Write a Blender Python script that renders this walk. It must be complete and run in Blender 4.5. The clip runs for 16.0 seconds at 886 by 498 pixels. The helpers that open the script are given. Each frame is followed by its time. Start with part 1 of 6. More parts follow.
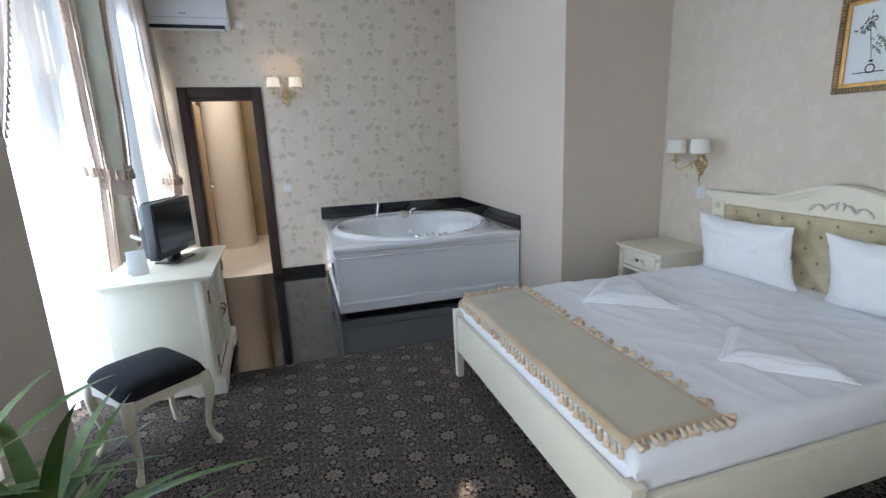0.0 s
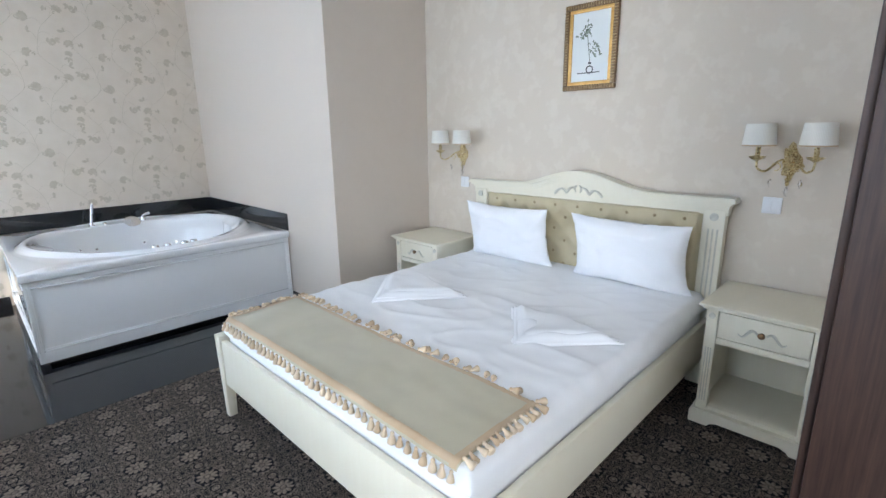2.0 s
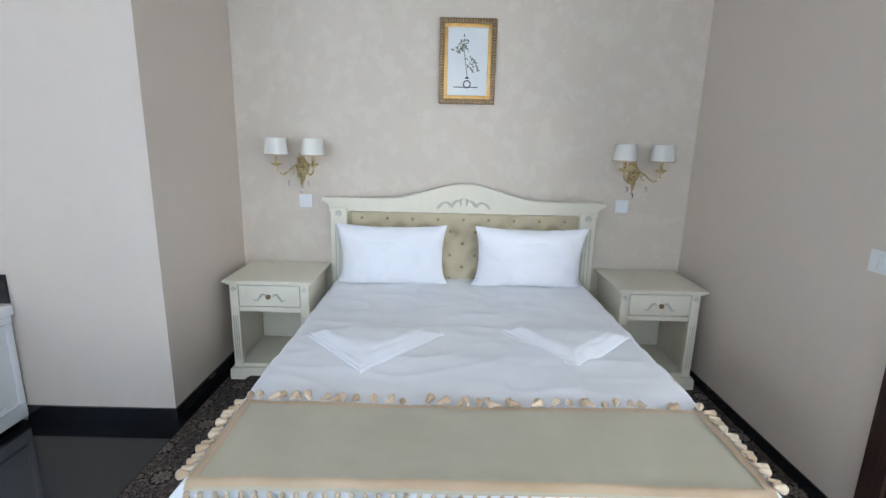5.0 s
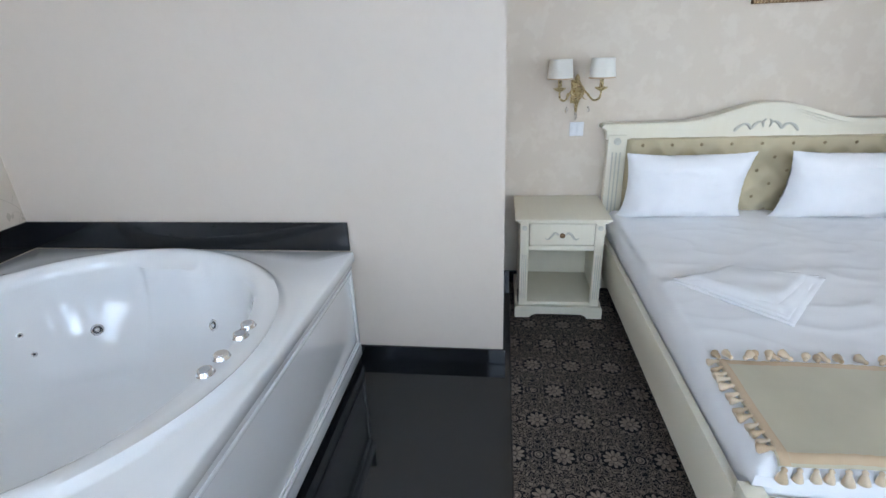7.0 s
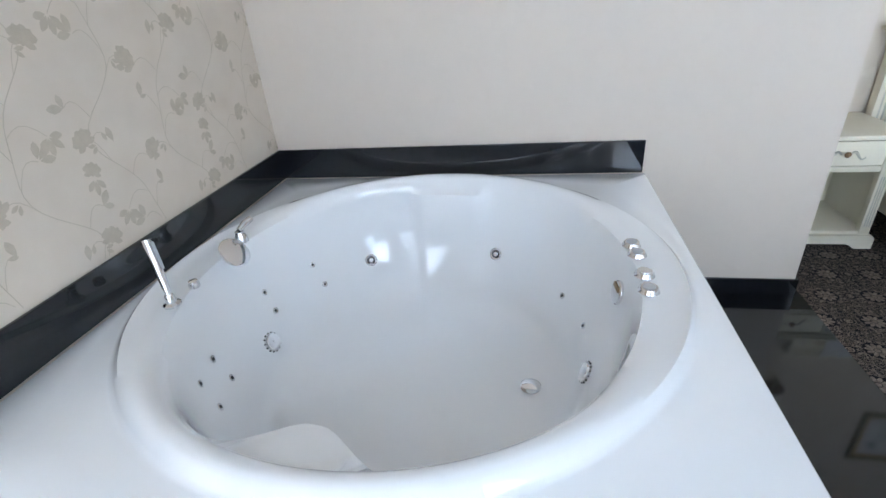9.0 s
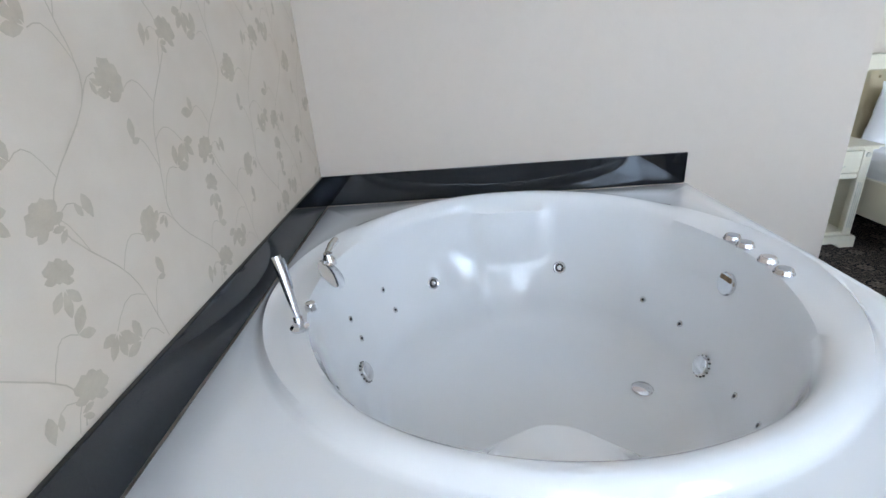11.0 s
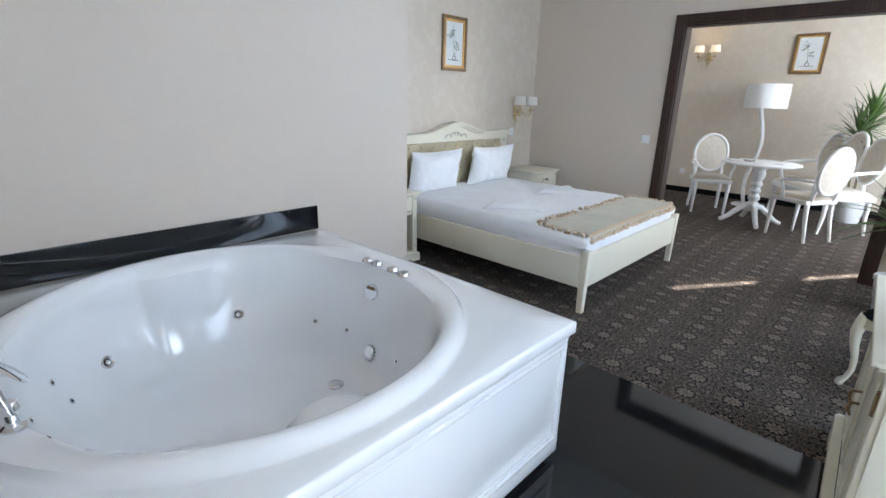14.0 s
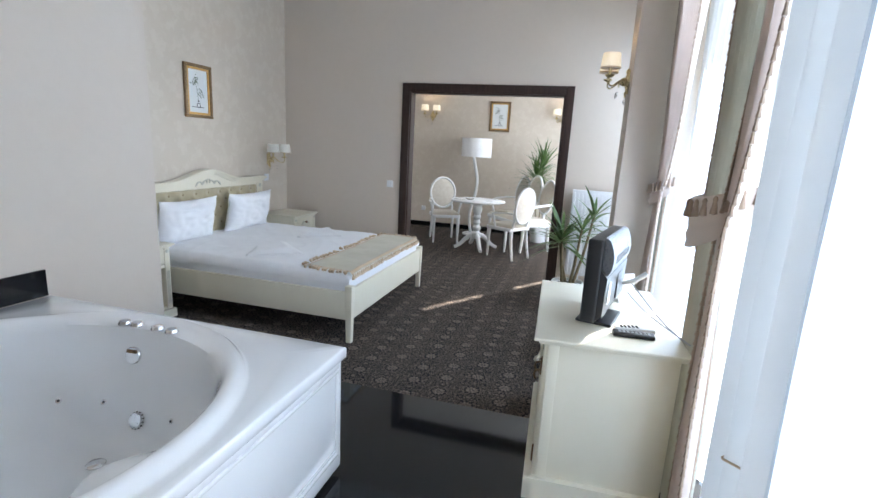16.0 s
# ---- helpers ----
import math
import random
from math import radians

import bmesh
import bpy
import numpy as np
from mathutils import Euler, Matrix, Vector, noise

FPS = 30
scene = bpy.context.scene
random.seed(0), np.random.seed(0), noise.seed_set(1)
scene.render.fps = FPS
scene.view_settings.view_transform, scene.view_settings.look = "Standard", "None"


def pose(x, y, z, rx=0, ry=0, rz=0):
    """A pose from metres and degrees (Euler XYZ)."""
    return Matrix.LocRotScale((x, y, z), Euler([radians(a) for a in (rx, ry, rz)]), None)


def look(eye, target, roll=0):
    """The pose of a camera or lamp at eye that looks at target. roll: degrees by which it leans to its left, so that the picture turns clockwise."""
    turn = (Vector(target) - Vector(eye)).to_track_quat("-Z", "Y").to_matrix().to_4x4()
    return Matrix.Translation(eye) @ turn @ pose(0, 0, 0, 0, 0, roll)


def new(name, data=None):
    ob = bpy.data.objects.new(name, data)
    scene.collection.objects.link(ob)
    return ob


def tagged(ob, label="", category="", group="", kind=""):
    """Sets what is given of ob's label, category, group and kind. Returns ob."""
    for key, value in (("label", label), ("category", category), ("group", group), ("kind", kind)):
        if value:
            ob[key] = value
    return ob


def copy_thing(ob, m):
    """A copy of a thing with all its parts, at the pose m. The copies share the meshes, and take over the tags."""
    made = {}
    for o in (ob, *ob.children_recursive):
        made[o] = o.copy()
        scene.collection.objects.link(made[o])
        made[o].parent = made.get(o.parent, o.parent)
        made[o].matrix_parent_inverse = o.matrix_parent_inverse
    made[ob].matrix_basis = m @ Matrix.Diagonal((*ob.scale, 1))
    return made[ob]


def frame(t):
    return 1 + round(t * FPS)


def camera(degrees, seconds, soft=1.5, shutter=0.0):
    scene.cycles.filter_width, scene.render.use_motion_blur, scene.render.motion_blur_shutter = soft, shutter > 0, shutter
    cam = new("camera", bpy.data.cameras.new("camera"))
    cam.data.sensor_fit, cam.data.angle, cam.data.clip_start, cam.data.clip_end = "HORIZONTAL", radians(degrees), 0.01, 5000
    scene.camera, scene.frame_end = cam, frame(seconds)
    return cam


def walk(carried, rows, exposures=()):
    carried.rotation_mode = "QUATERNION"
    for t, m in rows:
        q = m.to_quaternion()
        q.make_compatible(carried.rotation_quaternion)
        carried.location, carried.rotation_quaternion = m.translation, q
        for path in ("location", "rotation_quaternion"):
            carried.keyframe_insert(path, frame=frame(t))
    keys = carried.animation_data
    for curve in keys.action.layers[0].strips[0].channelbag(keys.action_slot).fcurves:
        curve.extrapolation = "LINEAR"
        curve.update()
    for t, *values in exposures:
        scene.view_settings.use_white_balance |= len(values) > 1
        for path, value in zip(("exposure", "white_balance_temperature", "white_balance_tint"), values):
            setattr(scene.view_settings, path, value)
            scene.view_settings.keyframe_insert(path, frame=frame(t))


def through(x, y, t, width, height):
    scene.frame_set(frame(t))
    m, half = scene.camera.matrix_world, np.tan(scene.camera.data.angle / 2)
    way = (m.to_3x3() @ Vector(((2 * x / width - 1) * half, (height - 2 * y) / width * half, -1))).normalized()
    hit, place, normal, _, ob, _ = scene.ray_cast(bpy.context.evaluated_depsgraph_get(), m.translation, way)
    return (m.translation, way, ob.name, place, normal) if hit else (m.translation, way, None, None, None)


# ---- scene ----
cam = camera(85.7, 16.0)
PATH = [
    (0, (0.59, -0.403, 1.502), (1.152, 1.462, 1.051), -2.2),
    (0.5, (0.626, -0.356, 1.457), (1.268, 1.485, 1.014), -2.4),
    (1, (0.644, -0.26, 1.433), (1.481, 1.5, 0.983), -2.1),
    (1.5, (0.629, -0.168, 1.428), (1.731, 1.435, 0.963), -1.3),
    (2, (0.687, -0.069, 1.424), (2.066, 1.297, 0.944), -0.8),
    (2.5, (0.701, 0.09, 1.412), (2.334, 1.143, 0.938), 0.5),
    (3, (0.618, 0.407, 1.436), (2.474, 0.99, 0.972), 2.8),
    (3.2, (0.598, 0.523, 1.433), (2.498, 0.951, 0.977), 3.4),
    (5.3, (0.414, 1.765, 1.429), (2.365, 1.761, 0.989), 1.3),
    (5.5, (0.416, 1.885, 1.434), (2.363, 1.911, 0.976), 0.8),
    (6, (0.443, 2.197, 1.482), (2.362, 2.328, 0.932), -0.7),
    (6.5, (0.462, 2.574, 1.493), (2.35, 2.747, 0.856), -1.3),
    (7, (0.531, 2.922, 1.502), (2.36, 3.167, 0.731), -2.4),
    (7.5, (0.526, 3.261, 1.472), (2.32, 3.528, 0.63), -2.8),
    (8, (0.511, 3.603, 1.427), (2.279, 3.903, 0.541), -3.3),
    (8.5, (0.497, 3.827, 1.415), (2.228, 4.203, 0.487), -4.7),
    (9, (0.457, 4.114, 1.387), (2.181, 4.486, 0.444), -5.1),
    (9.5, (0.413, 4.343, 1.359), (2.152, 4.675, 0.428), -5.1),
    (9.7, (0.405, 4.4, 1.346), (2.149, 4.735, 0.427), -5.3),
    (11.8, (0.376, 4.859, 1.284), (2.228, 4.612, 0.57), -3.4),
    (12, (0.386, 4.868, 1.279), (2.227, 4.545, 0.569), -3.1),
    (12.5, (0.361, 4.905, 1.299), (2.15, 4.369, 0.584), -2.3),
    (13, (0.276, 4.989, 1.34), (1.96, 4.168, 0.641), -1.0),
    (13.5, (0.178, 5.052, 1.373), (1.729, 3.977, 0.712), -0.0),
    (14, (0.082, 5.166, 1.412), (1.394, 3.784, 0.804), 1.5),
    (14.5, (0.012, 5.299, 1.444), (1.049, 3.679, 0.893), 2.7),
    (15, (-0.027, 5.369, 1.459), (0.757, 3.596, 0.966), 3.2),
    (15.5, (-0.05, 5.418, 1.489), (0.565, 3.569, 1.036), 3.3),
    (16, (-0.071, 5.444, 1.516), (0.436, 3.556, 1.097), 3.2),
]
EXPOSURES = [(0.0, 1.82), (1.0, 1.95), (2.0, 2.42), (2.5, 2.58), (3.0, 2.54), (5.5, 2.22), (6.5, 2.22), (8.5, 2.52), (9.5, 2.34), (12.0, 2.38), (12.5, 2.30), (13.5, 2.24), (14.5, 2.2), (16.0, 2.12)]
walk(cam, [(t, look(eye, target, roll)) for t, eye, target, roll in PATH], EXPOSURES)

# ---- world and light ----
SUN_WAY = Vector((0.55, 0.83, -0.70)).normalized()
world = bpy.data.worlds.new("sky")
scene.world = world
world.use_nodes = True
wn = world.node_tree
sky = wn.nodes.new("ShaderNodeTexSky")
sky.sky_type, sky.sun_disc = "NISHITA", False
sky.sun_elevation = math.asin(-SUN_WAY.z)
sky.sun_rotation = math.atan2(-SUN_WAY.x, -SUN_WAY.y)
wn.nodes["Background"].inputs["Strength"].default_value = 0.05
wn.links.new(sky.outputs[0], wn.nodes["Background"].inputs["Color"])


def lamp(name, kind, energy, color, m, **kw):
    d = bpy.data.lights.new(name, kind)
    d.energy, d.color = energy, color
    for k, v in kw.items():
        if k == "size":
            d.size = v
        elif k == "size_y":
            d.size_y = v
        elif k == "angle":
            d.angle = v
        elif k == "radius":
            d.shadow_soft_size = v
    if kind == "AREA":
        d.shape = "RECTANGLE"
    ob = new(name, d)
    ob.matrix_world = m
    return ob


lamp("sun", "SUN", 5.0, (1.0, 0.95, 0.87), look((0, 0, 5), Vector((0, 0, 5)) + SUN_WAY), angle=radians(0.5))
DAY = (0.655, 0.89, 1.215)
SUNLIT = (0.78, 0.90, 1.06)   # the dining room's voile, with the sun full on it
for ly, lw, le, lc in ((0.65, 1.0, 6.5, DAY), (2.45, 1.25, 17, DAY), (4.2, 1.5, 15.0, DAY), (-1.85, 1.4, 26, SUNLIT)):
    lamp("window_daylight", "AREA", le, lc, look((-0.93, ly, 1.38), (1.0, ly, 0.98)), size=lw, size_y=2.5)

# ---- materials ----


class Nodes:
    """A small helper to write node materials as expressions."""

    def __init__(self, name):
        self.mat = bpy.data.materials.new(name)
        self.mat.use_nodes = True
        self.t = self.mat.node_tree
        self.bsdf = self.t.nodes["Principled BSDF"]
        self.out = self.t.nodes["Material Output"]
        self.co = self.t.nodes.new("ShaderNodeTexCoord").outputs["Object"]

    def put(self, socket, v):
        if isinstance(v, (int, float)):
            socket.default_value = v
        elif isinstance(v, tuple):
            socket.default_value = (*v, 1.0) if len(v) == 3 and len(socket.default_value) == 4 else v
        else:
            self.t.links.new(v, socket)

    def m(self, op, a, b=0.0, c=0.0):
        n = self.t.nodes.new("ShaderNodeMath")
        n.operation = op
        for s, v in zip(n.inputs, (a, b, c)):
            self.put(s, v)
        return n.outputs[0]

    def noise(self, scale, detail=3.0, rough=0.55, vec=None, stretch=None):
        n = self.t.nodes.new("ShaderNodeTexNoise")
        v = vec or self.co
        if stretch:
            mp = self.t.nodes.new("ShaderNodeMapping")
            mp.inputs["Scale"].default_value = stretch
            self.put(mp.inputs["Vector"], v)
            v = mp.outputs[0]
        self.put(n.inputs["Vector"], v)
        n.inputs["Scale"].default_value, n.inputs["Detail"].default_value, n.inputs["Roughness"].default_value = scale, detail, rough
        return n.outputs["Fac"]

    def ramp(self, fac, a, b, lo=0.0, hi=1.0):
        n = self.t.nodes.new("ShaderNodeMapRange")
        n.inputs["From Min"].default_value, n.inputs["From Max"].default_value = lo, hi
        n.inputs["To Min"].default_value, n.inputs["To Max"].default_value = a, b
        self.put(n.inputs["Value"], fac)
        return n.outputs[0]

    def mix(self, fac, a, b):
        n = self.t.nodes.new("ShaderNodeMix")
        n.data_type = "RGBA"
        self.put(n.inputs[0], fac)
        self.put(n.inputs[6], a)
        self.put(n.inputs[7], b)
        return n.outputs[2]

    def bump(self, height, strength=0.2, dist=0.002):
        n = self.t.nodes.new("ShaderNodeBump")
        n.inputs["Strength"].default_value, n.inputs["Distance"].default_value = strength, dist
        self.put(n.inputs["Height"], height)
        self.t.links.new(n.outputs[0], self.bsdf.inputs["Normal"])

    def xyz(self):
        n = self.t.nodes.new("ShaderNodeSeparateXYZ")
        self.put(n.inputs[0], self.co)
        return n.outputs

    def set(self, **kw):
        names = dict(color="Base Color", rough="Roughness", metal="Metallic", spec="Specular IOR Level", coat="Coat Weight", sheen="Sheen Weight",
                     emit="Emission Color", power="Emission Strength", alpha="Alpha", trans="Transmission Weight", ior="IOR", sub="Subsurface Weight")
        for k, v in kw.items():
            self.put(self.bsdf.inputs[names[k]], v)
        return self


def stuff_mat(name, a, b, rough=0.5, metal=0.0, scale=6.0, fine=120.0, bump=0.15, dist=0.001, **kw):
    """A surface of two close shades, blotched at a large scale, with fine grain and bump."""
    n = Nodes(name)
    big, small = n.noise(scale, 4), n.noise(fine, 2)
    fac = n.m("ADD", n.m("MULTIPLY", big, 0.75), n.m("MULTIPLY", small, 0.25))
    n.set(color=n.mix(n.ramp(fac, 0, 1, 0.3, 0.7), a, b), rough=n.ramp(small, max(rough - 0.06, 0.02), rough + 0.06, 0.3, 0.7), metal=metal, **kw)
    if bump:
        n.bump(small, bump, dist)
    return n.mat


def carpet_mat():
    """Dark woven carpet: ten-petalled taupe rosettes in staggered rows, oval dots between them, mirrored scrollwork in the ground."""
    n = Nodes("carpet")
    x, y, z = n.xyz()
    px, py = 0.392, 0.194

    def lattice(cx, cy):
        u = n.m("MULTIPLY", n.m("SUBTRACT", n.m("FRACT", n.m("ADD", n.m("DIVIDE", x, px), 0.5 - cx / px)), 0.5), px)
        v = n.m("MULTIPLY", n.m("SUBTRACT", n.m("FRACT", n.m("ADD", n.m("DIVIDE", y, py), 0.5 - cy / py)), 0.5), py)
        r = n.m("SQRT", n.m("ADD", n.m("MULTIPLY", u, u), n.m("MULTIPLY", v, v)))
        return r, n.m("ARCTAN2", v, u), u, v

    def band(v, at, half):
        return n.m("LESS_THAN", n.m("ABSOLUTE", n.m("SUBTRACT", v, at)), half)

    def rosette(r, a):
        lobes = n.m("ABSOLUTE", n.m("COSINE", n.m("MULTIPLY", a, 5.0)))
        petals = n.m("LESS_THAN", r, n.m("ADD", 0.027, n.m("MULTIPLY", lobes, 0.017)))
        veins = n.m("MULTIPLY", n.m("LESS_THAN", lobes, 0.22), n.m("GREATER_THAN", r, 0.017))
        eye = band(r, 0.0125, 0.0022)
        tips = n.m("MULTIPLY", band(r, 0.056, 0.0045), n.m("GREATER_THAN", n.m("COSINE", n.m("MULTIPLY", a, 10.0)), 0.25))
        body = n.m("MULTIPLY", petals, n.m("SUBTRACT", 1.0, n.m("MULTIPLY", n.m("MAXIMUM", veins, eye), 0.75)))
        return n.m("MAXIMUM", body, n.m("MULTIPLY", tips, 0.7))

    r1, a1, u1, v1 = lattice(0.430, 1.896)
    r2, a2, u2, v2 = lattice(0.626, 1.789 + 0.004)
    d1 = lattice(0.430, 1.896 + py / 2)[0]
    d2 = lattice(0.626, 1.793 + py / 2)[0]
    dot = n.m("MINIMUM", d1, d2)
    dots = n.m("MULTIPLY", n.m("LESS_THAN", dot, 0.0165), n.m("SUBTRACT", 1.0, n.m("MULTIPLY", band(dot, 0.0095, 0.002), 0.7)))
    flowers = n.m("MAXIMUM", n.m("MAXIMUM", rosette(r1, a1), rosette(r2, a2)), dots)
    # scrolls: level lines of a soft field mirrored about the rows of rosettes
    fold = n.t.nodes.new("ShaderNodeCombineXYZ")
    n.put(fold.inputs[0], n.m("ABSOLUTE", u1))
    n.put(fold.inputs[1], n.m("ABSOLUTE", v1))
    field = n.noise(35.0, 1.2, 0.5, vec=fold.outputs[0])
    curls = n.m("MAXIMUM", n.m("MAXIMUM", band(field, 0.39, 0.026), band(field, 0.50, 0.030)), band(field, 0.61, 0.026))
    far = n.m("MINIMUM", n.m("MINIMUM", r1, r2), n.m("ADD", dot, 0.026))
    scroll = n.m("MULTIPLY", curls, n.m("GREATER_THAN", far, 0.049))
    tuft = n.noise(900.0, 2)
    mottled = n.noise(60.0, 3)
    worn = n.noise(1.3, 3)
    mask = n.m("MULTIPLY", n.m("MAXIMUM", flowers, n.m("MULTIPLY", scroll, 0.78)), n.ramp(mottled, 0.7, 1.0, 0.35, 0.6))
    light = n.mix(n.ramp(mottled, 0, 1, 0.35, 0.65), (0.180, 0.138, 0.110), (0.265, 0.209, 0.168))
    dark = n.mix(n.ramp(tuft, 0, 1, 0.3, 0.7), (0.005, 0.0045, 0.006), (0.017, 0.015, 0.016))
    col = n.mix(mask, dark, light)
    col = n.mix(n.ramp(worn, 0.0, 0.03, 0.4, 0.7), col, (0.09, 0.08, 0.075))
    n.set(color=col, rough=0.95, spec=0.15, sheen=0.0)
    n.bump(n.m("ADD", tuft, n.m("MULTIPLY", mask, 0.6)), 0.5, 0.004)
    return n.mat


def granite_mat():
    n = Nodes("black_granite")
    sp = n.noise(420.0, 2)
    cloud = n.noise(3.0, 4)
    speck = n.ramp(sp, 0, 1, 0.62, 0.72)
    col = n.mix(speck, n.mix(cloud, (0.006, 0.006, 0.008), (0.014, 0.015, 0.017)), (0.05, 0.055, 0.065))
    n.set(color=col, rough=n.ramp(cloud, 0.035, 0.085, 0.3, 0.7), spec=0.55)
    return n.mat


def sheer_mat():
    """Thin white voile: lets most light through and glows where daylight falls on it."""
    n = Nodes("white_voile")
    t = n.t
    weave = n.noise(700.0, 1, stretch=(1, 1, 0.2))
    tl, df, tr = (t.nodes.new("ShaderNodeBsdf" + k) for k in ("Translucent", "Diffuse", "Transparent"))
    for s in (tl, df):
        s.inputs["Color"].default_value = (0.79, 0.82, 0.86, 1)
    m1, m2 = t.nodes.new("ShaderNodeMixShader"), t.nodes.new("ShaderNodeMixShader")
    m1.inputs[0].default_value = 0.35
    t.links.new(tl.outputs[0], m1.inputs[1])
    t.links.new(df.outputs[0], m1.inputs[2])
    n.put(m2.inputs[0], n.ramp(weave, 0.06, 0.14, 0.4, 0.6))
    t.links.new(m1.outputs[0], m2.inputs[1])
    t.links.new(tr.outputs[0], m2.inputs[2])
    t.links.new(m2.outputs[0], n.out.inputs[0])
    return n.mat


def cloth_mat(name, a, b, through=0.25, rough=0.75, sheen=0.3, fine=500.0):
    n = Nodes(name)
    big, small = n.noise(5.0, 3), n.noise(fine, 2)
    col = n.mix(n.ramp(big, 0, 1, 0.3, 0.7), a, b)
    n.set(color=col, rough=rough, sheen=sheen, spec=0.3)
    n.bump(small, 0.25, 0.0008)
    if through:
        tl = n.t.nodes.new("ShaderNodeBsdfTranslucent")
        n.put(tl.inputs["Color"], col)
        mx = n.t.nodes.new("ShaderNodeMixShader")
        mx.inputs[0].default_value = through
        n.t.links.new(n.bsdf.outputs[0], mx.inputs[1])
        n.t.links.new(tl.outputs[0], mx.inputs[2])
        n.t.links.new(mx.outputs[0], n.out.inputs[0])
    return n.mat


def glass_mat():
    n = Nodes("window_glass")
    n.set(color=(0.97, 0.99, 0.98), rough=0.0, trans=1.0, ior=1.02)
    return n.mat


def wallpaper_mat(name, base, motif, scale, contrast):
    """Wallpaper with a soft tone-on-tone damask."""
    n = Nodes(name)
    a, b = n.noise(scale, 5, 0.6), n.noise(scale * 2.3, 4, 0.6)
    leafy = n.noise(scale * 1.5, 2.5, 0.62)
    f = n.m("MULTIPLY", n.ramp(leafy, 0, 1, 0.49, 0.56), n.ramp(b, 0.25, 1, 0.38, 0.55))
    fine = n.noise(260.0, 2, stretch=(1, 1, 0.25))
    col = n.mix(n.m("MULTIPLY", f, contrast), base, motif)
    col = n.mix(n.ramp(a, 0, 0.12, 0.3, 0.7), col, motif)
    n.set(color=col, rough=n.ramp(f, 0.62, 0.48), spec=0.35)
    n.bump(n.m("ADD", n.m("MULTIPLY", fine, 0.5), f), 0.12, 0.001)
    return n.mat


def paint_wood_mat(name, a, b, rough=0.32):
    """Ivory lacquer with a faint brushed patina."""
    n = Nodes(name)
    big, brush, spots = n.noise(2.5, 4), n.noise(9.0, 3, stretch=(1, 4, 0.6)), n.noise(5.0, 2)
    fac = n.m("ADD", n.m("MULTIPLY", big, 0.5), n.m("MULTIPLY", brush, 0.5))
    col = n.mix(n.ramp(fac, 0, 1, 0.25, 0.75), a, b)
    n.set(color=col, rough=n.ramp(spots, rough - 0.03, rough + 0.05, 0.3, 0.7), spec=0.4)
    n.bump(brush, 0.03, 0.0006)
    return n.mat


def dark_wood_mat():
    n = Nodes("dark_wenge_veneer")
    g = n.noise(14.0, 6, 0.65, stretch=(7, 7, 0.35))
    fine = n.noise(90.0, 3, stretch=(8, 8, 0.3))
    col = n.mix(n.ramp(g, 0, 1, 0.3, 0.7), (0.020, 0.010, 0.008), (0.058, 0.031, 0.023))
    n.set(color=col, rough=n.ramp(fine, 0.34, 0.48), spec=0.35)
    n.bump(fine, 0.08, 0.0006)
    return n.mat


CARPET = carpet_mat()
GRANITE = granite_mat()
SHEER = sheer_mat()
GLASS = glass_mat()
WALL_PLAIN = wallpaper_mat("plain_wallpaper", (0.655, 0.570, 0.490), (0.627, 0.542, 0.464), 9.0, 0.30)
WALL_BED = wallpaper_mat("damask_wallpaper", (0.630, 0.545, 0.450), (0.695, 0.618, 0.522), 6.0, 0.50)
WALL_FLORAL = stuff_mat("floral_wallpaper_ground", (0.66, 0.565, 0.465), (0.72, 0.63, 0.53), 0.6, scale=8.0, fine=300.0, bump=0.1)
PRINT = stuff_mat("wallpaper_print", (0.49, 0.415, 0.32), (0.60, 0.515, 0.405), 0.6, scale=25.0, fine=300.0, bump=0.05)
CEIL = stuff_mat("ceiling_paint", (0.80, 0.79, 0.77), (0.84, 0.83, 0.81), 0.8)
IVORY = paint_wood_mat("ivory_lacquer", (0.75, 0.69, 0.55), (0.79, 0.74, 0.61))
PATINA = stuff_mat("carving_patina", (0.50, 0.475, 0.39), (0.64, 0.615, 0.53), 0.45, scale=40.0)
WHITE_LACQUER = paint_wood_mat("white_lacquer", (0.80, 0.80, 0.79), (0.86, 0.86, 0.85), 0.28)
DARKWOOD = dark_wood_mat()
OAK = stuff_mat("oak_veneer", (0.46, 0.31, 0.17), (0.56, 0.40, 0.24), 0.4, scale=9.0)
ACRYLIC = stuff_mat("white_acrylic", (0.885, 0.892, 0.90), (0.90, 0.907, 0.915), 0.06, scale=2.0, bump=0.0, coat=0.8)
CHROME = stuff_mat("chrome", (0.72, 0.72, 0.73), (0.80, 0.80, 0.81), 0.09, 1.0, bump=0.0)
BRASS = stuff_mat("polished_brass", (0.56, 0.44, 0.23), (0.70, 0.58, 0.35), 0.28, 1.0, scale=30.0, bump=0.05)
HOLE = stuff_mat("black_rubber", (0.010, 0.010, 0.010), (0.02, 0.02, 0.02), 0.6)
LINEN = cloth_mat("white_bed_linen", (0.83, 0.83, 0.845), (0.87, 0.87, 0.885), 0.0, 0.85, 0.15)
RUNNER = cloth_mat("olive_gold_satin", (0.46, 0.415, 0.295), (0.52, 0.47, 0.345), 0.0, 0.55, 0.35)
TRIM = cloth_mat("old_gold_braid", (0.47, 0.33, 0.20), (0.57, 0.42, 0.275), 0.0, 0.7, 0.3, 300.0)
TASSEL = cloth_mat("ivory_gold_tassel", (0.58, 0.43, 0.28), (0.70, 0.56, 0.40), 0.0, 0.75, 0.3, 300.0)
TUFT = cloth_mat("beige_leatherette", (0.50, 0.425, 0.275), (0.56, 0.48, 0.325), 0.0, 0.42, 0.1, 200.0)
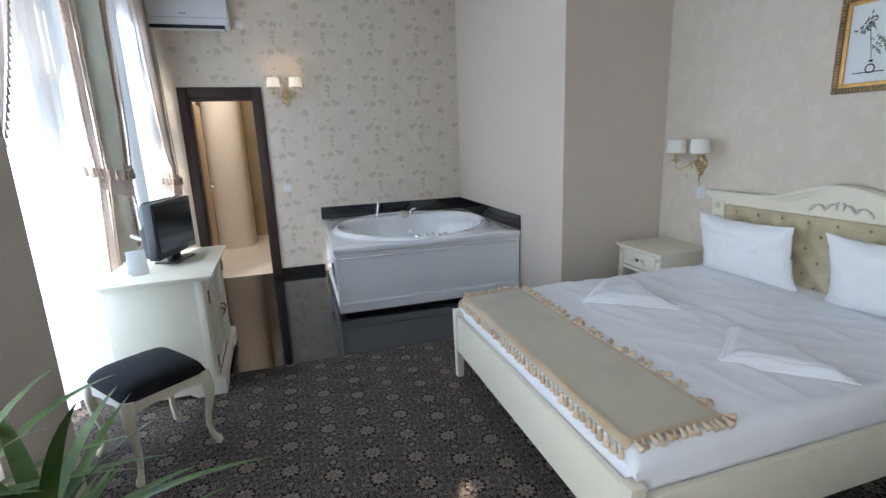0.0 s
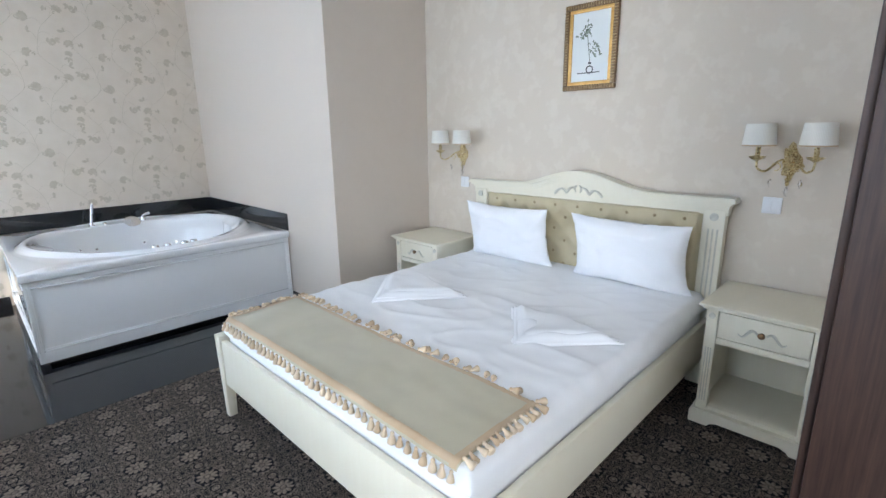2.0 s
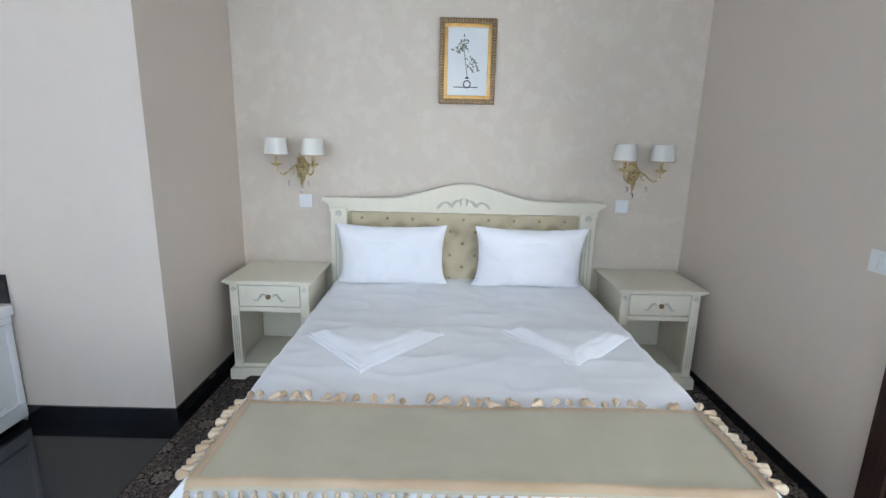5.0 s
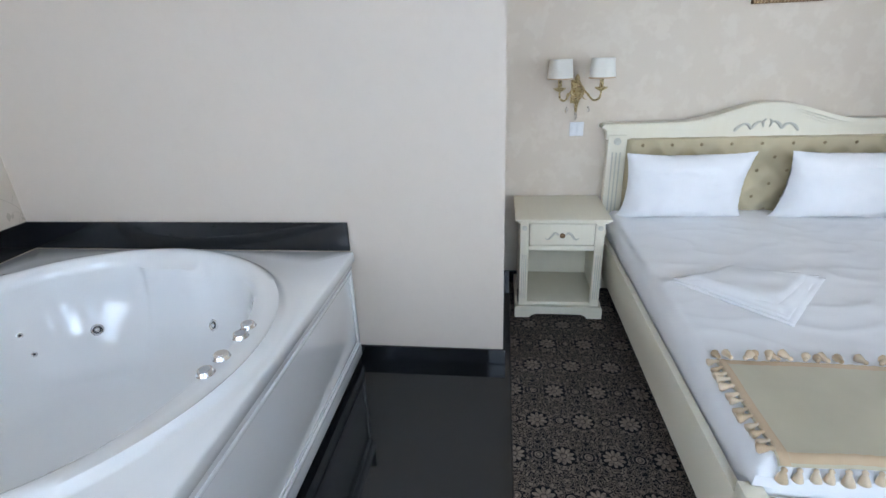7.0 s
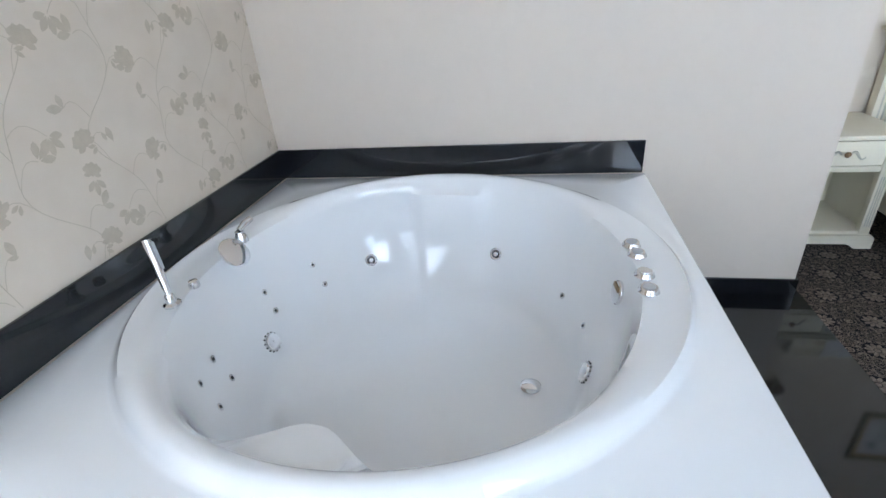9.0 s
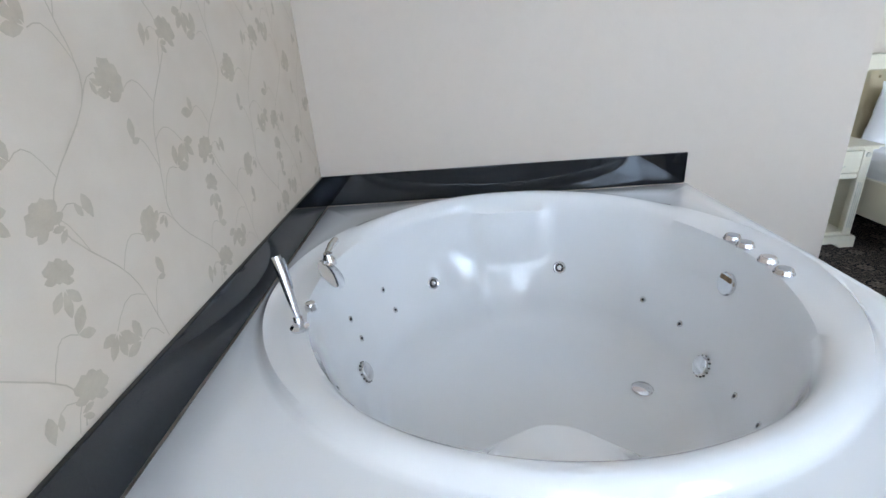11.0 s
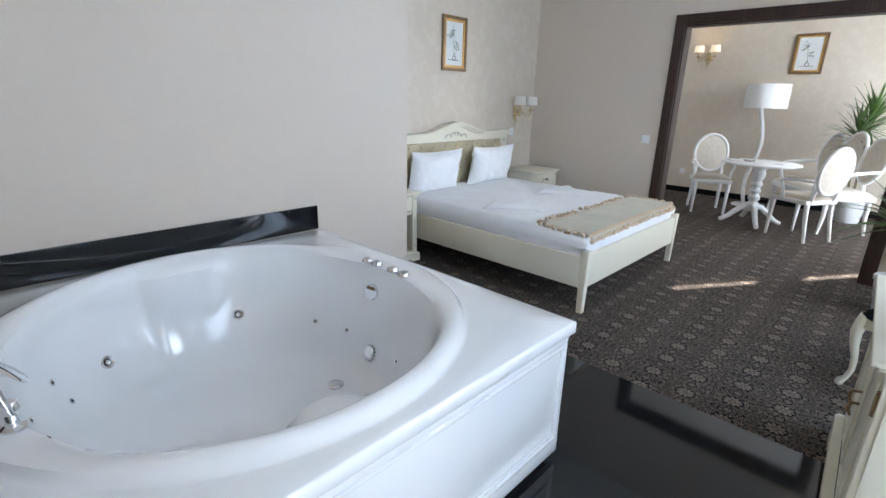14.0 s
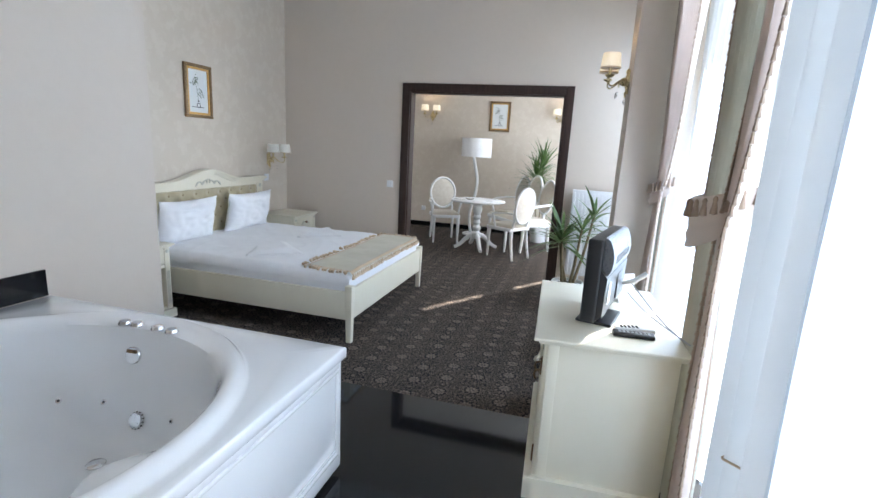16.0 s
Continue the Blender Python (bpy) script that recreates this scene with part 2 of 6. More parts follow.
BUTTON = stuff_mat("bronze_button", (0.27, 0.20, 0.11), (0.36, 0.28, 0.16), 0.5)
# shaded copy of the voile: little light passes, so the gathers stay dark
VOILE_SHADED = cloth_mat("gathered_shaded_voile", (0.80, 0.80, 0.79), (0.84, 0.84, 0.83), 0.10, 0.8, 0.2)
CURTAIN_PINK = cloth_mat("dusty_pink_satin", (0.64, 0.53, 0.465), (0.70, 0.59, 0.525), 0.38, 0.5, 0.4)
CURTAIN_GREEN = cloth_mat("sage_beige_satin", (0.44, 0.415, 0.33), (0.51, 0.48, 0.39), 0.22, 0.5, 0.4)
FRINGE = cloth_mat("curtain_fringe", (0.30, 0.20, 0.14), (0.50, 0.38, 0.29), 0.1, 0.8, 0.2, 200.0)
BLACK_SATIN = cloth_mat("black_satin_seat", (0.003, 0.004, 0.006), (0.006, 0.007, 0.010), 0.0, 0.8, 0.0)
BLACK_PLASTIC = stuff_mat("black_plastic", (0.012, 0.012, 0.013), (0.02, 0.02, 0.021), 0.35, bump=0.05)
SCREEN = stuff_mat("dark_screen_glass", (0.006, 0.007, 0.009), (0.008, 0.009, 0.011), 0.12, bump=0.0)
SHELL_GREY = stuff_mat("dark_silver_plastic", (0.10, 0.105, 0.11), (0.14, 0.145, 0.15), 0.3, bump=0.05)
GREY_PLASTIC = stuff_mat("silver_grey_plastic", (0.36, 0.37, 0.39), (0.42, 0.43, 0.45), 0.35, bump=0.05)
WHITE_PLASTIC = stuff_mat("white_plastic", (0.74, 0.745, 0.75), (0.78, 0.785, 0.79), 0.35, bump=0.03)
ENAMEL = stuff_mat("white_enamel", (0.74, 0.75, 0.77), (0.79, 0.80, 0.82), 0.28, bump=0.03)
LEAF = stuff_mat("green_leaf", (0.050, 0.105, 0.024), (0.125, 0.205, 0.055), 0.42, scale=14.0, fine=60.0)
STEM = stuff_mat("plant_stem", (0.13, 0.10, 0.055), (0.22, 0.18, 0.10), 0.8, scale=30.0)
SOIL = stuff_mat("soil", (0.02, 0.014, 0.01), (0.045, 0.032, 0.02), 0.95, scale=60.0, bump=0.6, dist=0.01)
GOLD_FRAME = stuff_mat("gilt_frame", (0.56, 0.31, 0.09), (0.74, 0.46, 0.17), 0.35, 0.55, scale=25.0)
ANTIQUE = stuff_mat("antique_bronze_moulding", (0.10, 0.055, 0.03), (0.34, 0.21, 0.10), 0.4, 0.45, scale=90.0)
PAPER = stuff_mat("print_paper", (0.70, 0.72, 0.71), (0.75, 0.77, 0.76), 0.7)
INK = stuff_mat("grey_green_ink", (0.12, 0.15, 0.11), (0.30, 0.34, 0.27), 0.8, scale=80.0)
INK_DARK = stuff_mat("black_ink", (0.03, 0.03, 0.035), (0.06, 0.06, 0.065), 0.8, scale=80.0)
TILE_BEIGE = stuff_mat("beige_bath_tile", (0.70, 0.62, 0.54), (0.75, 0.68, 0.60), 0.3, scale=3.0)
TILE_BROWN = stuff_mat("brown_bath_tile", (0.34, 0.25, 0.15), (0.46, 0.36, 0.23), 0.25, scale=3.0)
FABRIC_FLORAL = stuff_mat("floral_upholstery", (0.62, 0.55, 0.46), (0.74, 0.69, 0.61), 0.85, scale=22.0, fine=200.0)
SEAT_BEIGE = cloth_mat("beige_seat_fabric", (0.46, 0.40, 0.31), (0.56, 0.50, 0.41), 0.0, 0.85, 0.2)


def shade_mat(name, glow):
    """Pleated cream lampshade; lit ones give off the lamp's warm light."""
    n = Nodes(name)
    x, y, z = n.xyz()
    pleat = n.m("SINE", n.m("MULTIPLY", n.m("ARCTAN2", y, x), 70.0))
    n.set(color=n.mix(n.ramp(pleat, 0, 1, -1, 1), (0.72, 0.69, 0.62), (0.82, 0.80, 0.74)), rough=0.8)
    n.bump(pleat, 0.3, 0.001)
    if glow:
        n.set(emit=(1.0, 0.76, 0.42), power=glow)
    return n.mat


SHADE_OFF = shade_mat("cream_shade", 0)
SHADE_ON = shade_mat("lit_cream_shade", 0.13)
BEAD = stuff_mat("bronze_beading", (0.22, 0.14, 0.07), (0.46, 0.33, 0.18), 0.35, 0.5, scale=60.0)
CRYSTAL = Nodes("crystal").set(color=(0.98, 0.98, 0.98), rough=0.02, trans=1.0, ior=1.5).mat

# ---- mesh helpers ----


def box(bm, x0, x1, y0, y1, z0, z1, bevel=0.0, seg=2):
    vs = [bm.verts.new((x, y, z)) for x in (x0, x1) for y in (y0, y1) for z in (z0, z1)]
    fs = [bm.faces.new([vs[i] for i in f]) for f in ((0, 1, 3, 2), (4, 6, 7, 5), (0, 4, 5, 1), (2, 3, 7, 6), (0, 2, 6, 4), (1, 5, 7, 3))]
    if bevel:
        es = {e for f in fs for e in f.edges}
        bmesh.ops.bevel(bm, geom=list(es), offset=bevel, segments=seg, affect="EDGES", profile=0.6)
    return bm


def B(x0, x1, y0, y1, z0, z1, bevel=0.0, seg=2):
    return box(bmesh.new(), x0, x1, y0, y1, z0, z1, bevel, seg)


def grid(bm, fn, nu, nv, closed_u=False, closed_v=False):
    """A sheet of quads through fn(u, v), both from 0 to 1."""
    pts = [[bm.verts.new(fn(i / nu, j / nv)) for j in range(nv + (0 if closed_v else 1))] for i in range(nu + (0 if closed_u else 1))]
    for i in range(nu):
        for j in range(nv):
            a, b = pts[i], pts[(i + 1) % len(pts)]
            k = (j + 1) % len(a)
            bm.faces.new((a[j], b[j], b[k], a[k]))
    return bm


def lathe(profile, n=24, at=(0, 0, 0), bm=None):
    """Turn (r, z) pairs about the upright axis through at."""
    bm = bm or bmesh.new()
    rings = []
    for r, z in profile:
        rings.append([bm.verts.new((at[0] + max(r, 1e-4) * math.cos(2 * math.pi * i / n), at[1] + max(r, 1e-4) * math.sin(2 * math.pi * i / n), at[2] + z)) for i in range(n)])
    for a, b in zip(rings, rings[1:]):
        for i in range(n):
            bm.faces.new((a[i], a[(i + 1) % n], b[(i + 1) % n], b[i]))
    for ring in (rings[0], rings[-1]):
        bm.faces.new(ring)
    return bm


def tube(points, radius, n=8, bm=None):
    """A round bar along points; radius a number or one for each point."""
    bm = bm or bmesh.new()
    pts = [Vector(p) for p in points]
    rad = radius if isinstance(radius, (list, tuple)) else [radius] * len(pts)
    rings, side = [], None
    for i, p in enumerate(pts):
        d = (pts[min(i + 1, len(pts) - 1)] - pts[max(i - 1, 0)]).normalized()
        if side is None:
            side = d.orthogonal().normalized()
        side = (side - d * side.dot(d)).normalized()
        up = d.cross(side)
        rings.append([bm.verts.new(p + (side * math.cos(2 * math.pi * k / n) + up * math.sin(2 * math.pi * k / n)) * rad[i]) for k in range(n)])
    for a, b in zip(rings, rings[1:]):
        for k in range(n):
            bm.faces.new((a[k], a[(k + 1) % n], b[(k + 1) % n], b[k]))
    for ring in (rings[0], rings[-1]):
        bm.faces.new(ring)
    return bm


def prism(outline, h0, h1, axis="z", bm=None):
    """A plate of that outline (pairs), from h0 to h1 along the axis."""
    bm = bm or bmesh.new()

    def at(a, b, h):
        return {"z": (a, b, h), "y": (a, h, b), "x": (h, a, b)}[axis]
    lo = [bm.verts.new(at(a, b, h0)) for a, b in outline]
    hi = [bm.verts.new(at(a, b, h1)) for a, b in outline]
    n = len(outline)
    for i in range(n):
        bm.faces.new((lo[i], lo[(i + 1) % n], hi[(i + 1) % n], hi[i]))
    bm.faces.new(lo)
    bm.faces.new(hi)
    return bm


def bez(p0, p1, p2, p3, n=12):
    out = []
    for i in range(n + 1):
        t = i / n
        out.append(Vector(p0) * (1 - t) ** 3 + Vector(p1) * 3 * t * (1 - t) ** 2 + Vector(p2) * 3 * t * t * (1 - t) + Vector(p3) * t ** 3)
    return out


def part(name, bm, material, parent=None, label="", smooth=True, m=None):
    """Links a bmesh as one mesh object, under its thing or part if one is given."""
    bmesh.ops.recalc_face_normals(bm, faces=bm.faces)
    me = bpy.data.meshes.new(name)
    bm.to_mesh(me)
    bm.free()
    me.materials.append(material)
    if smooth:
        for p in me.polygons:
            p.use_smooth = True
        me.set_sharp_from_angle(angle=radians(38))
    ob = new(name, me)
    if parent:
        ob.parent = parent
    if m:
        ob.matrix_basis = m
    if label:
        ob["label"] = label
    return ob


def thing(name, label, category, m=None, group=""):
    ob = new(name)
    ob.empty_display_size = 0.1
    if m:
        ob.matrix_basis = m
    return tagged(ob, label, category, group)


def setting(name, bm, material, label, category="", smooth=False):
    return tagged(part(name, bm, material, None, smooth=smooth), label, category or name.split("_")[0], kind="structure")


def smooth01(x, a, b):
    t = min(max((x - a) / (b - a), 0), 1)
    return t * t * (3 - 2 * t)

# ---- the setting ----
XW, XB, XP = -1.0, 3.53, 2.59        # window wall, bed wall, wall beside the tub
YN, YG, YD = 5.36, 2.87, -3.33       # tub wall, edge of the granite, far wall of the dining room
H = 3.25
setting("floor_carpet", B(XW - 0.3, 4.4, YD - 0.2, YG, -0.12, 0.0), CARPET, "dark patterned carpet with taupe rosettes", "floor")
setting("floor_granite", B(XW - 0.3, 4.4, YG + 0.003, YN + 0.14, -0.12, 0.0), GRANITE, "polished black granite floor by the tub", "floor")
setting("ceiling", B(XW - 0.3, 4.4, YD - 0.2, 8.5, H, H + 0.15), CEIL, "plain white painted ceiling")
setting("wall_bed", B(XB, XB + 0.2, -0.14, 2.91, 0, H), WALL_BED, "wall with pale tone-on-tone damask wallpaper", "wall")
setting("wall_pillar", B(XP, 4.2, 2.912, YN, 0, H), WALL_PLAIN, "plain greige wallpapered wall beside the tub", "wall")


def holed_wall(name, axis, lo, hi, a0, a1, holes, material, label, top=H):
    """A wall along one axis with openings (start, end, sill, head) cut through it."""
    bm = bmesh.new()

    def put(p, q, z0, z1):
        if q - p > 1e-4 and z1 - z0 > 1e-4:
            if axis == "x":
                box(bm, p, q, lo, hi, z0, z1)
            else:
                box(bm, lo, hi, p, q, z0, z1)
    at = a0
    for s, e, sill, head in holes:
        put(at, s, 0, top)
        put(s, e, 0, sill)
        put(s, e, head, top)
        at = e
    put(at, a1, 0, top)
    return setting(name, bm, material, label, "wall")


holed_wall("wall_south", "x", -0.14, 0.0, XW, XB, [(0.125, 1.89, 0, 2.125)], WALL_PLAIN, "plain greige wall with a wide framed opening")
holed_wall("wall_north", "x", YN, YN + 0.14, XW, XP, [(-0.405, 0.258, 0, 2.035)], WALL_FLORAL, "wall with cream wallpaper printed with trailing leaves")
WINDOWS = [(-2.60, -1.10, 0.0, 3.1), (0.12, 1.14, 0.0, 2.95), (1.75, 3.10, 0.0, 2.95), (3.45, 4.98, 0.0, 2.95)]
holed_wall("wall_west", "y", XW - 0.25, XW, YD, YN, WINDOWS, WALL_PLAIN, "greige window wall with tall openings")
setting("wall_pier", B(XW, -0.37, 1.25, 1.70, 0, H), WALL_PLAIN, "plain greige wall pier between window and radiator", "wall")
setting("wall_dining_south", B(XW - 0.25, 4.2, YD - 0.2, YD, 0, H), WALL_BED, "dining room wall with pale damask wallpaper", "wall")
setting("wall_dining_east", B(4.0, 4.2, YD, -0.14, 0, H), WALL_PLAIN, "plain greige dining room wall", "wall")
# bathroom behind the north door
setting("floor_bathroom", B(-1.3, 1.6, YN + 0.1405, 8.4, -0.12, 0.004), TILE_BEIGE, "beige tiled bathroom floor", "floor")
setting("wall_bathroom_north", B(-1.3, 1.6, 8.2, 8.4, 0, H), TILE_BROWN, "brown tiled bathroom wall", "wall")
setting("wall_bathroom_west", B(-1.3, -1.1, YN + 0.14, 8.2, 0, H), TILE_BEIGE, "beige tiled bathroom wall", "wall")
setting("wall_bathroom_east", B(0.75, 0.9, YN + 0.14, 8.2, 0, H), TILE_BROWN, "brown tiled bathroom wall", "wall")
setting("baseboard_bed", B(XB - 0.014, XB, 0.0, 2.91, 0, 0.085, 0.003), GRANITE, "black granite skirting", "baseboard")
setting("baseboard_pillar", B(XP - 0.012, XP, 2.90, 3.66, 0, 0.085, 0.003), GRANITE, "black granite skirting", "baseboard")
setting("baseboard_pillar_end", B(XP, XB - 0.015, 2.90, 2.912, 0, 0.085, 0.003), GRANITE, "black granite skirting", "baseboard")
setting("baseboard_north", B(0.325, 0.835, YN - 0.012, YN, 0, 0.085, 0.003), GRANITE, "black granite skirting", "baseboard")
setting("baseboard_south", B(1.99, XB - 0.015, 0.0, 0.012, 0, 0.06, 0.003), GRANITE, "dark skirting", "baseboard")
setting("baseboard_dining", B(-0.9, 4.0, YD, YD + 0.014, 0, 0.085, 0.003), GRANITE, "black skirting", "baseboard")


def casing(name, x0, x1, top, y0, y1, w, label):
    """A dark wooden opening lining with casings on both faces; x0, x1 the clear width."""
    t = tagged(new(name), label, "door frame", kind="structure")
    for nm, xa, xb in (("jamb", x0 - 0.001, x0 + 0.018), ("jamb", x1 - 0.018, x1 + 0.001)):
        part(nm, B(xa, xb, y0 - 0.004, y1 + 0.004, 0, top, 0.003), DARKWOOD, t)
    part("head", B(x0 + 0.018, x1 - 0.018, y0 - 0.004, y1 + 0.004, top - 0.018, top + 0.001, 0.003), DARKWOOD, t)
    for ya, yb in ((y0 - 0.022, y0 - 0.004), (y1 + 0.004, y1 + 0.022)):
        part("casing", B(x0 - w, x0 + 0.004, ya, yb, 0, top + w, 0.004), DARKWOOD, t)
        part("casing", B(x1 - 0.004, x1 + w, ya, yb, 0, top + w, 0.004), DARKWOOD, t)
        part("casing", B(x0 + 0.004, x1 - 0.004, ya, yb, top - 0.004, top + w, 0.004), DARKWOOD, t)
    return t


setting("trim_bathroom_head", B(-0.377, 0.233, YN + 0.03, YN + 0.11, 1.98, 2.008, 0.003), DARKWOOD, "dark wooden door stop under the frame head", "trim")
casing("door_frame_dining", 0.135, 1.885, 2.12, -0.14, 0.0, 0.088, "wide dark wenge-stained opening frame without a door")
casing("door_frame_bathroom", -0.395, 0.251, 2.025, YN, YN + 0.14, 0.09, "dark wenge-stained door frame")


def window(name, y0, y1, z1):
    t = tagged(new(name), "tall white-framed window glowing with daylight", "window", kind="structure")
    x0, x1 = XW - 0.18, XW - 0.11
    for a, b, c, d in ((y0, y0 + 0.06, 0, z1), (y1 - 0.06, y1, 0, z1), (y0 + 0.06, y1 - 0.06, z1 - 0.06, z1), (y0 + 0.06, y1 - 0.06, 0, 0.08),
                       (y0 + 0.06, y1 - 0.06, 2.11, 2.38), (y0 + 0.12, y0 + 0.17, 0.08, 2.11)):
        part("window_frame", B(x0, x1, a, b, c, d, 0.006), WHITE_PLASTIC, t)
    ob = part("pane", B(XW - 0.152, XW - 0.146, y0 + 0.05, y1 - 0.05, 0.05, z1 - 0.05), GLASS, t)
    ob.visible_shadow = False
    return t


for k, (a, b, c, d) in enumerate(WINDOWS):
    window("window_%d" % (k + 1), a, b, d)
setting("ground", B(-400, 400, -400, 400, -3.3, -3.2), stuff_mat("street_paving", (0.22, 0.21, 0.20), (0.30, 0.29, 0.27), 0.9, scale=0.3), "grey paving outside below the windows", "ground")

# wallpaper print: trailing stems with leaves on the tub wall


def print_wall(x0, x1, z0, z1, holes, y_wall):
    """Trailing stems with flowers, leaf sprays and buds, in a straight repeat of 0.53 by 0.55 m."""
    rnd = random.Random(77)
    bm = bmesh.new()
    rep, drop = 0.53, 0.55

    def flat(pts):
        """One printed shape, left out where it would leave the wall."""
        for x, z in pts:
            if not (x0 < x < x1 and z0 < z < z1) or any(a < x < b and c < z < d for a, b, c, d in holes):
                return
        y = y_wall - rnd.random() * 0.0012
        bm.faces.new([bm.verts.new((x, y, z)) for x, z in pts])

    def petal(x, z, ang, length, width):
        c, s = math.cos(ang), math.sin(ang)
        shape = ((0, 0), (0.28, 0.36), (0.58, 0.5), (0.84, 0.3), (1.0, 0.0), (0.84, -0.3), (0.58, -0.5), (0.28, -0.36))
        flat([(x + length * a * c - width * b * s, z + length * a * s + width * b * c) for a, b in shape])

    def spray(x, z, ang, size, count):
        """Pointed leaves fanning out of one point."""
        for k in range(count):
            a = ang + (k - (count - 1) / 2) * 0.72
            petal(x + 0.006 * math.cos(a), z + 0.006 * math.sin(a), a, size * (1.0 - 0.18 * abs(k - (count - 1) / 2)), size * 0.42)

    def flower(x, z, ang, size):
        """A half-open bloom: a lobed cup with petals turned out to both sides."""
        out = []
        for k in range(14):
            a = ang - 1.35 + 2.7 * k / 13
            q = size * (0.82 + 0.18 * abs(math.sin(k * 1.2)))
            out.append((x + q * math.cos(a), z + q * math.sin(a)))
        out.append((x - 0.25 * size * math.cos(ang), z - 0.25 * size * math.sin(ang)))
        flat(out)
        for side in (-1, 1):
            petal(x, z, ang + side * 1.75, size * 0.85, size * 0.45)

    def stem(pts, w):
        for p, q in zip(pts, pts[1:]):
            nrm = Vector((-(q - p).y, (q - p).x)).normalized() * w
            flat([(v.x, v.y) for v in (p - nrm, q - nrm, q + nrm, p + nrm)])

    def vine(bx, bz, side):
        """One winding main stem of the repeat with its branches."""
        def main(u):
            return Vector((bx + side * (0.075 * math.sin(2 * math.pi * u) + 0.02 * math.sin(4 * math.pi * u + 1.0)), bz + drop * u))
        stem([main(k / 20) for k in range(21)], 0.0013)
        for u, way, reach, rise, sort in ((0.06, 1, 0.085, 0.03, "flower"), (0.17, -1, 0.075, 0.055, "spray"), (0.30, 1, 0.060, 0.065, "bud"), (0.40, -1, 0.100, -0.02, "drooping"),
                                          (0.53, 1, 0.085, 0.035, "spray"), (0.64, -1, 0.060, 0.070, "flower"), (0.76, 1, 0.075, -0.015, "bud"), (0.88, -1, 0.070, 0.040, "leaf")):
            p, d = main(u), side * way
            arc = [p + Vector((d * reach * v, rise * v + 0.030 * math.sin(math.pi * v))) for v in (0, 0.2, 0.4, 0.6, 0.8, 1.0)]
            stem(arc, 0.0010)
            e = arc[-1]
            out = math.atan2(rise, d * reach)
            if sort == "flower":
                flower(e.x, e.y, out + 0.3 * d, 0.043)
                spray(arc[2].x, arc[2].y, out - d * 1.2, 0.030, 2)
            elif sort == "spray":
                spray(e.x, e.y, out, 0.055, 3)
            elif sort == "drooping":
                spray(e.x, e.y, -math.pi / 2 + 0.35 * d, 0.052, 4)
            elif sort == "bud":
                petal(e.x, e.y, math.pi / 2 + 0.2 * d, 0.046, 0.023)
                petal(arc[3].x, arc[3].y, out - d * 1.0, 0.028, 0.014)
            else:
                petal(e.x, e.y, out + 0.4, 0.050, 0.026)
                petal(e.x, e.y, out - 0.9, 0.038, 0.020)
    for i in range(-1, int((x1 - x0) / rep) + 2):
        for k in range(-1, int((z1 - z0) / drop) + 2):
            vine(x0 + i * rep + 0.10, z0 + k * drop + 0.06, 1)
            vine(x0 + i * rep + 0.36, z0 + k * drop + 0.33, -1)
            spray(x0 + i * rep + 0.235, z0 + k * drop + 0.10, 1.9, 0.050, 4)
            flower(x0 + i * rep + 0.50, z0 + k * drop + 0.40, 1.2, 0.034)
            spray(x0 + i * rep + 0.50, z0 + k * drop + 0.385, -1.7, 0.046, 3)
    return bm


wall_n = bpy.data.objects["wall_north"]
tagged(part("wallpaper_print", print_wall(-0.52, XP, 0.06, 3.2, [(-0.51, 0.35, 0, 2.12), (0.84, 2.6, 0, 0.77)], YN - 0.0015), PRINT, wall_n, "taupe trailing leaf print", smooth=False), kind="stuff")

# ---- the tub ----
TC = Vector((1.725, 4.505))
TX0, TX1, TY0, TY1, TZ = 0.835, 2.578, 3.632, 5.348, 0.622


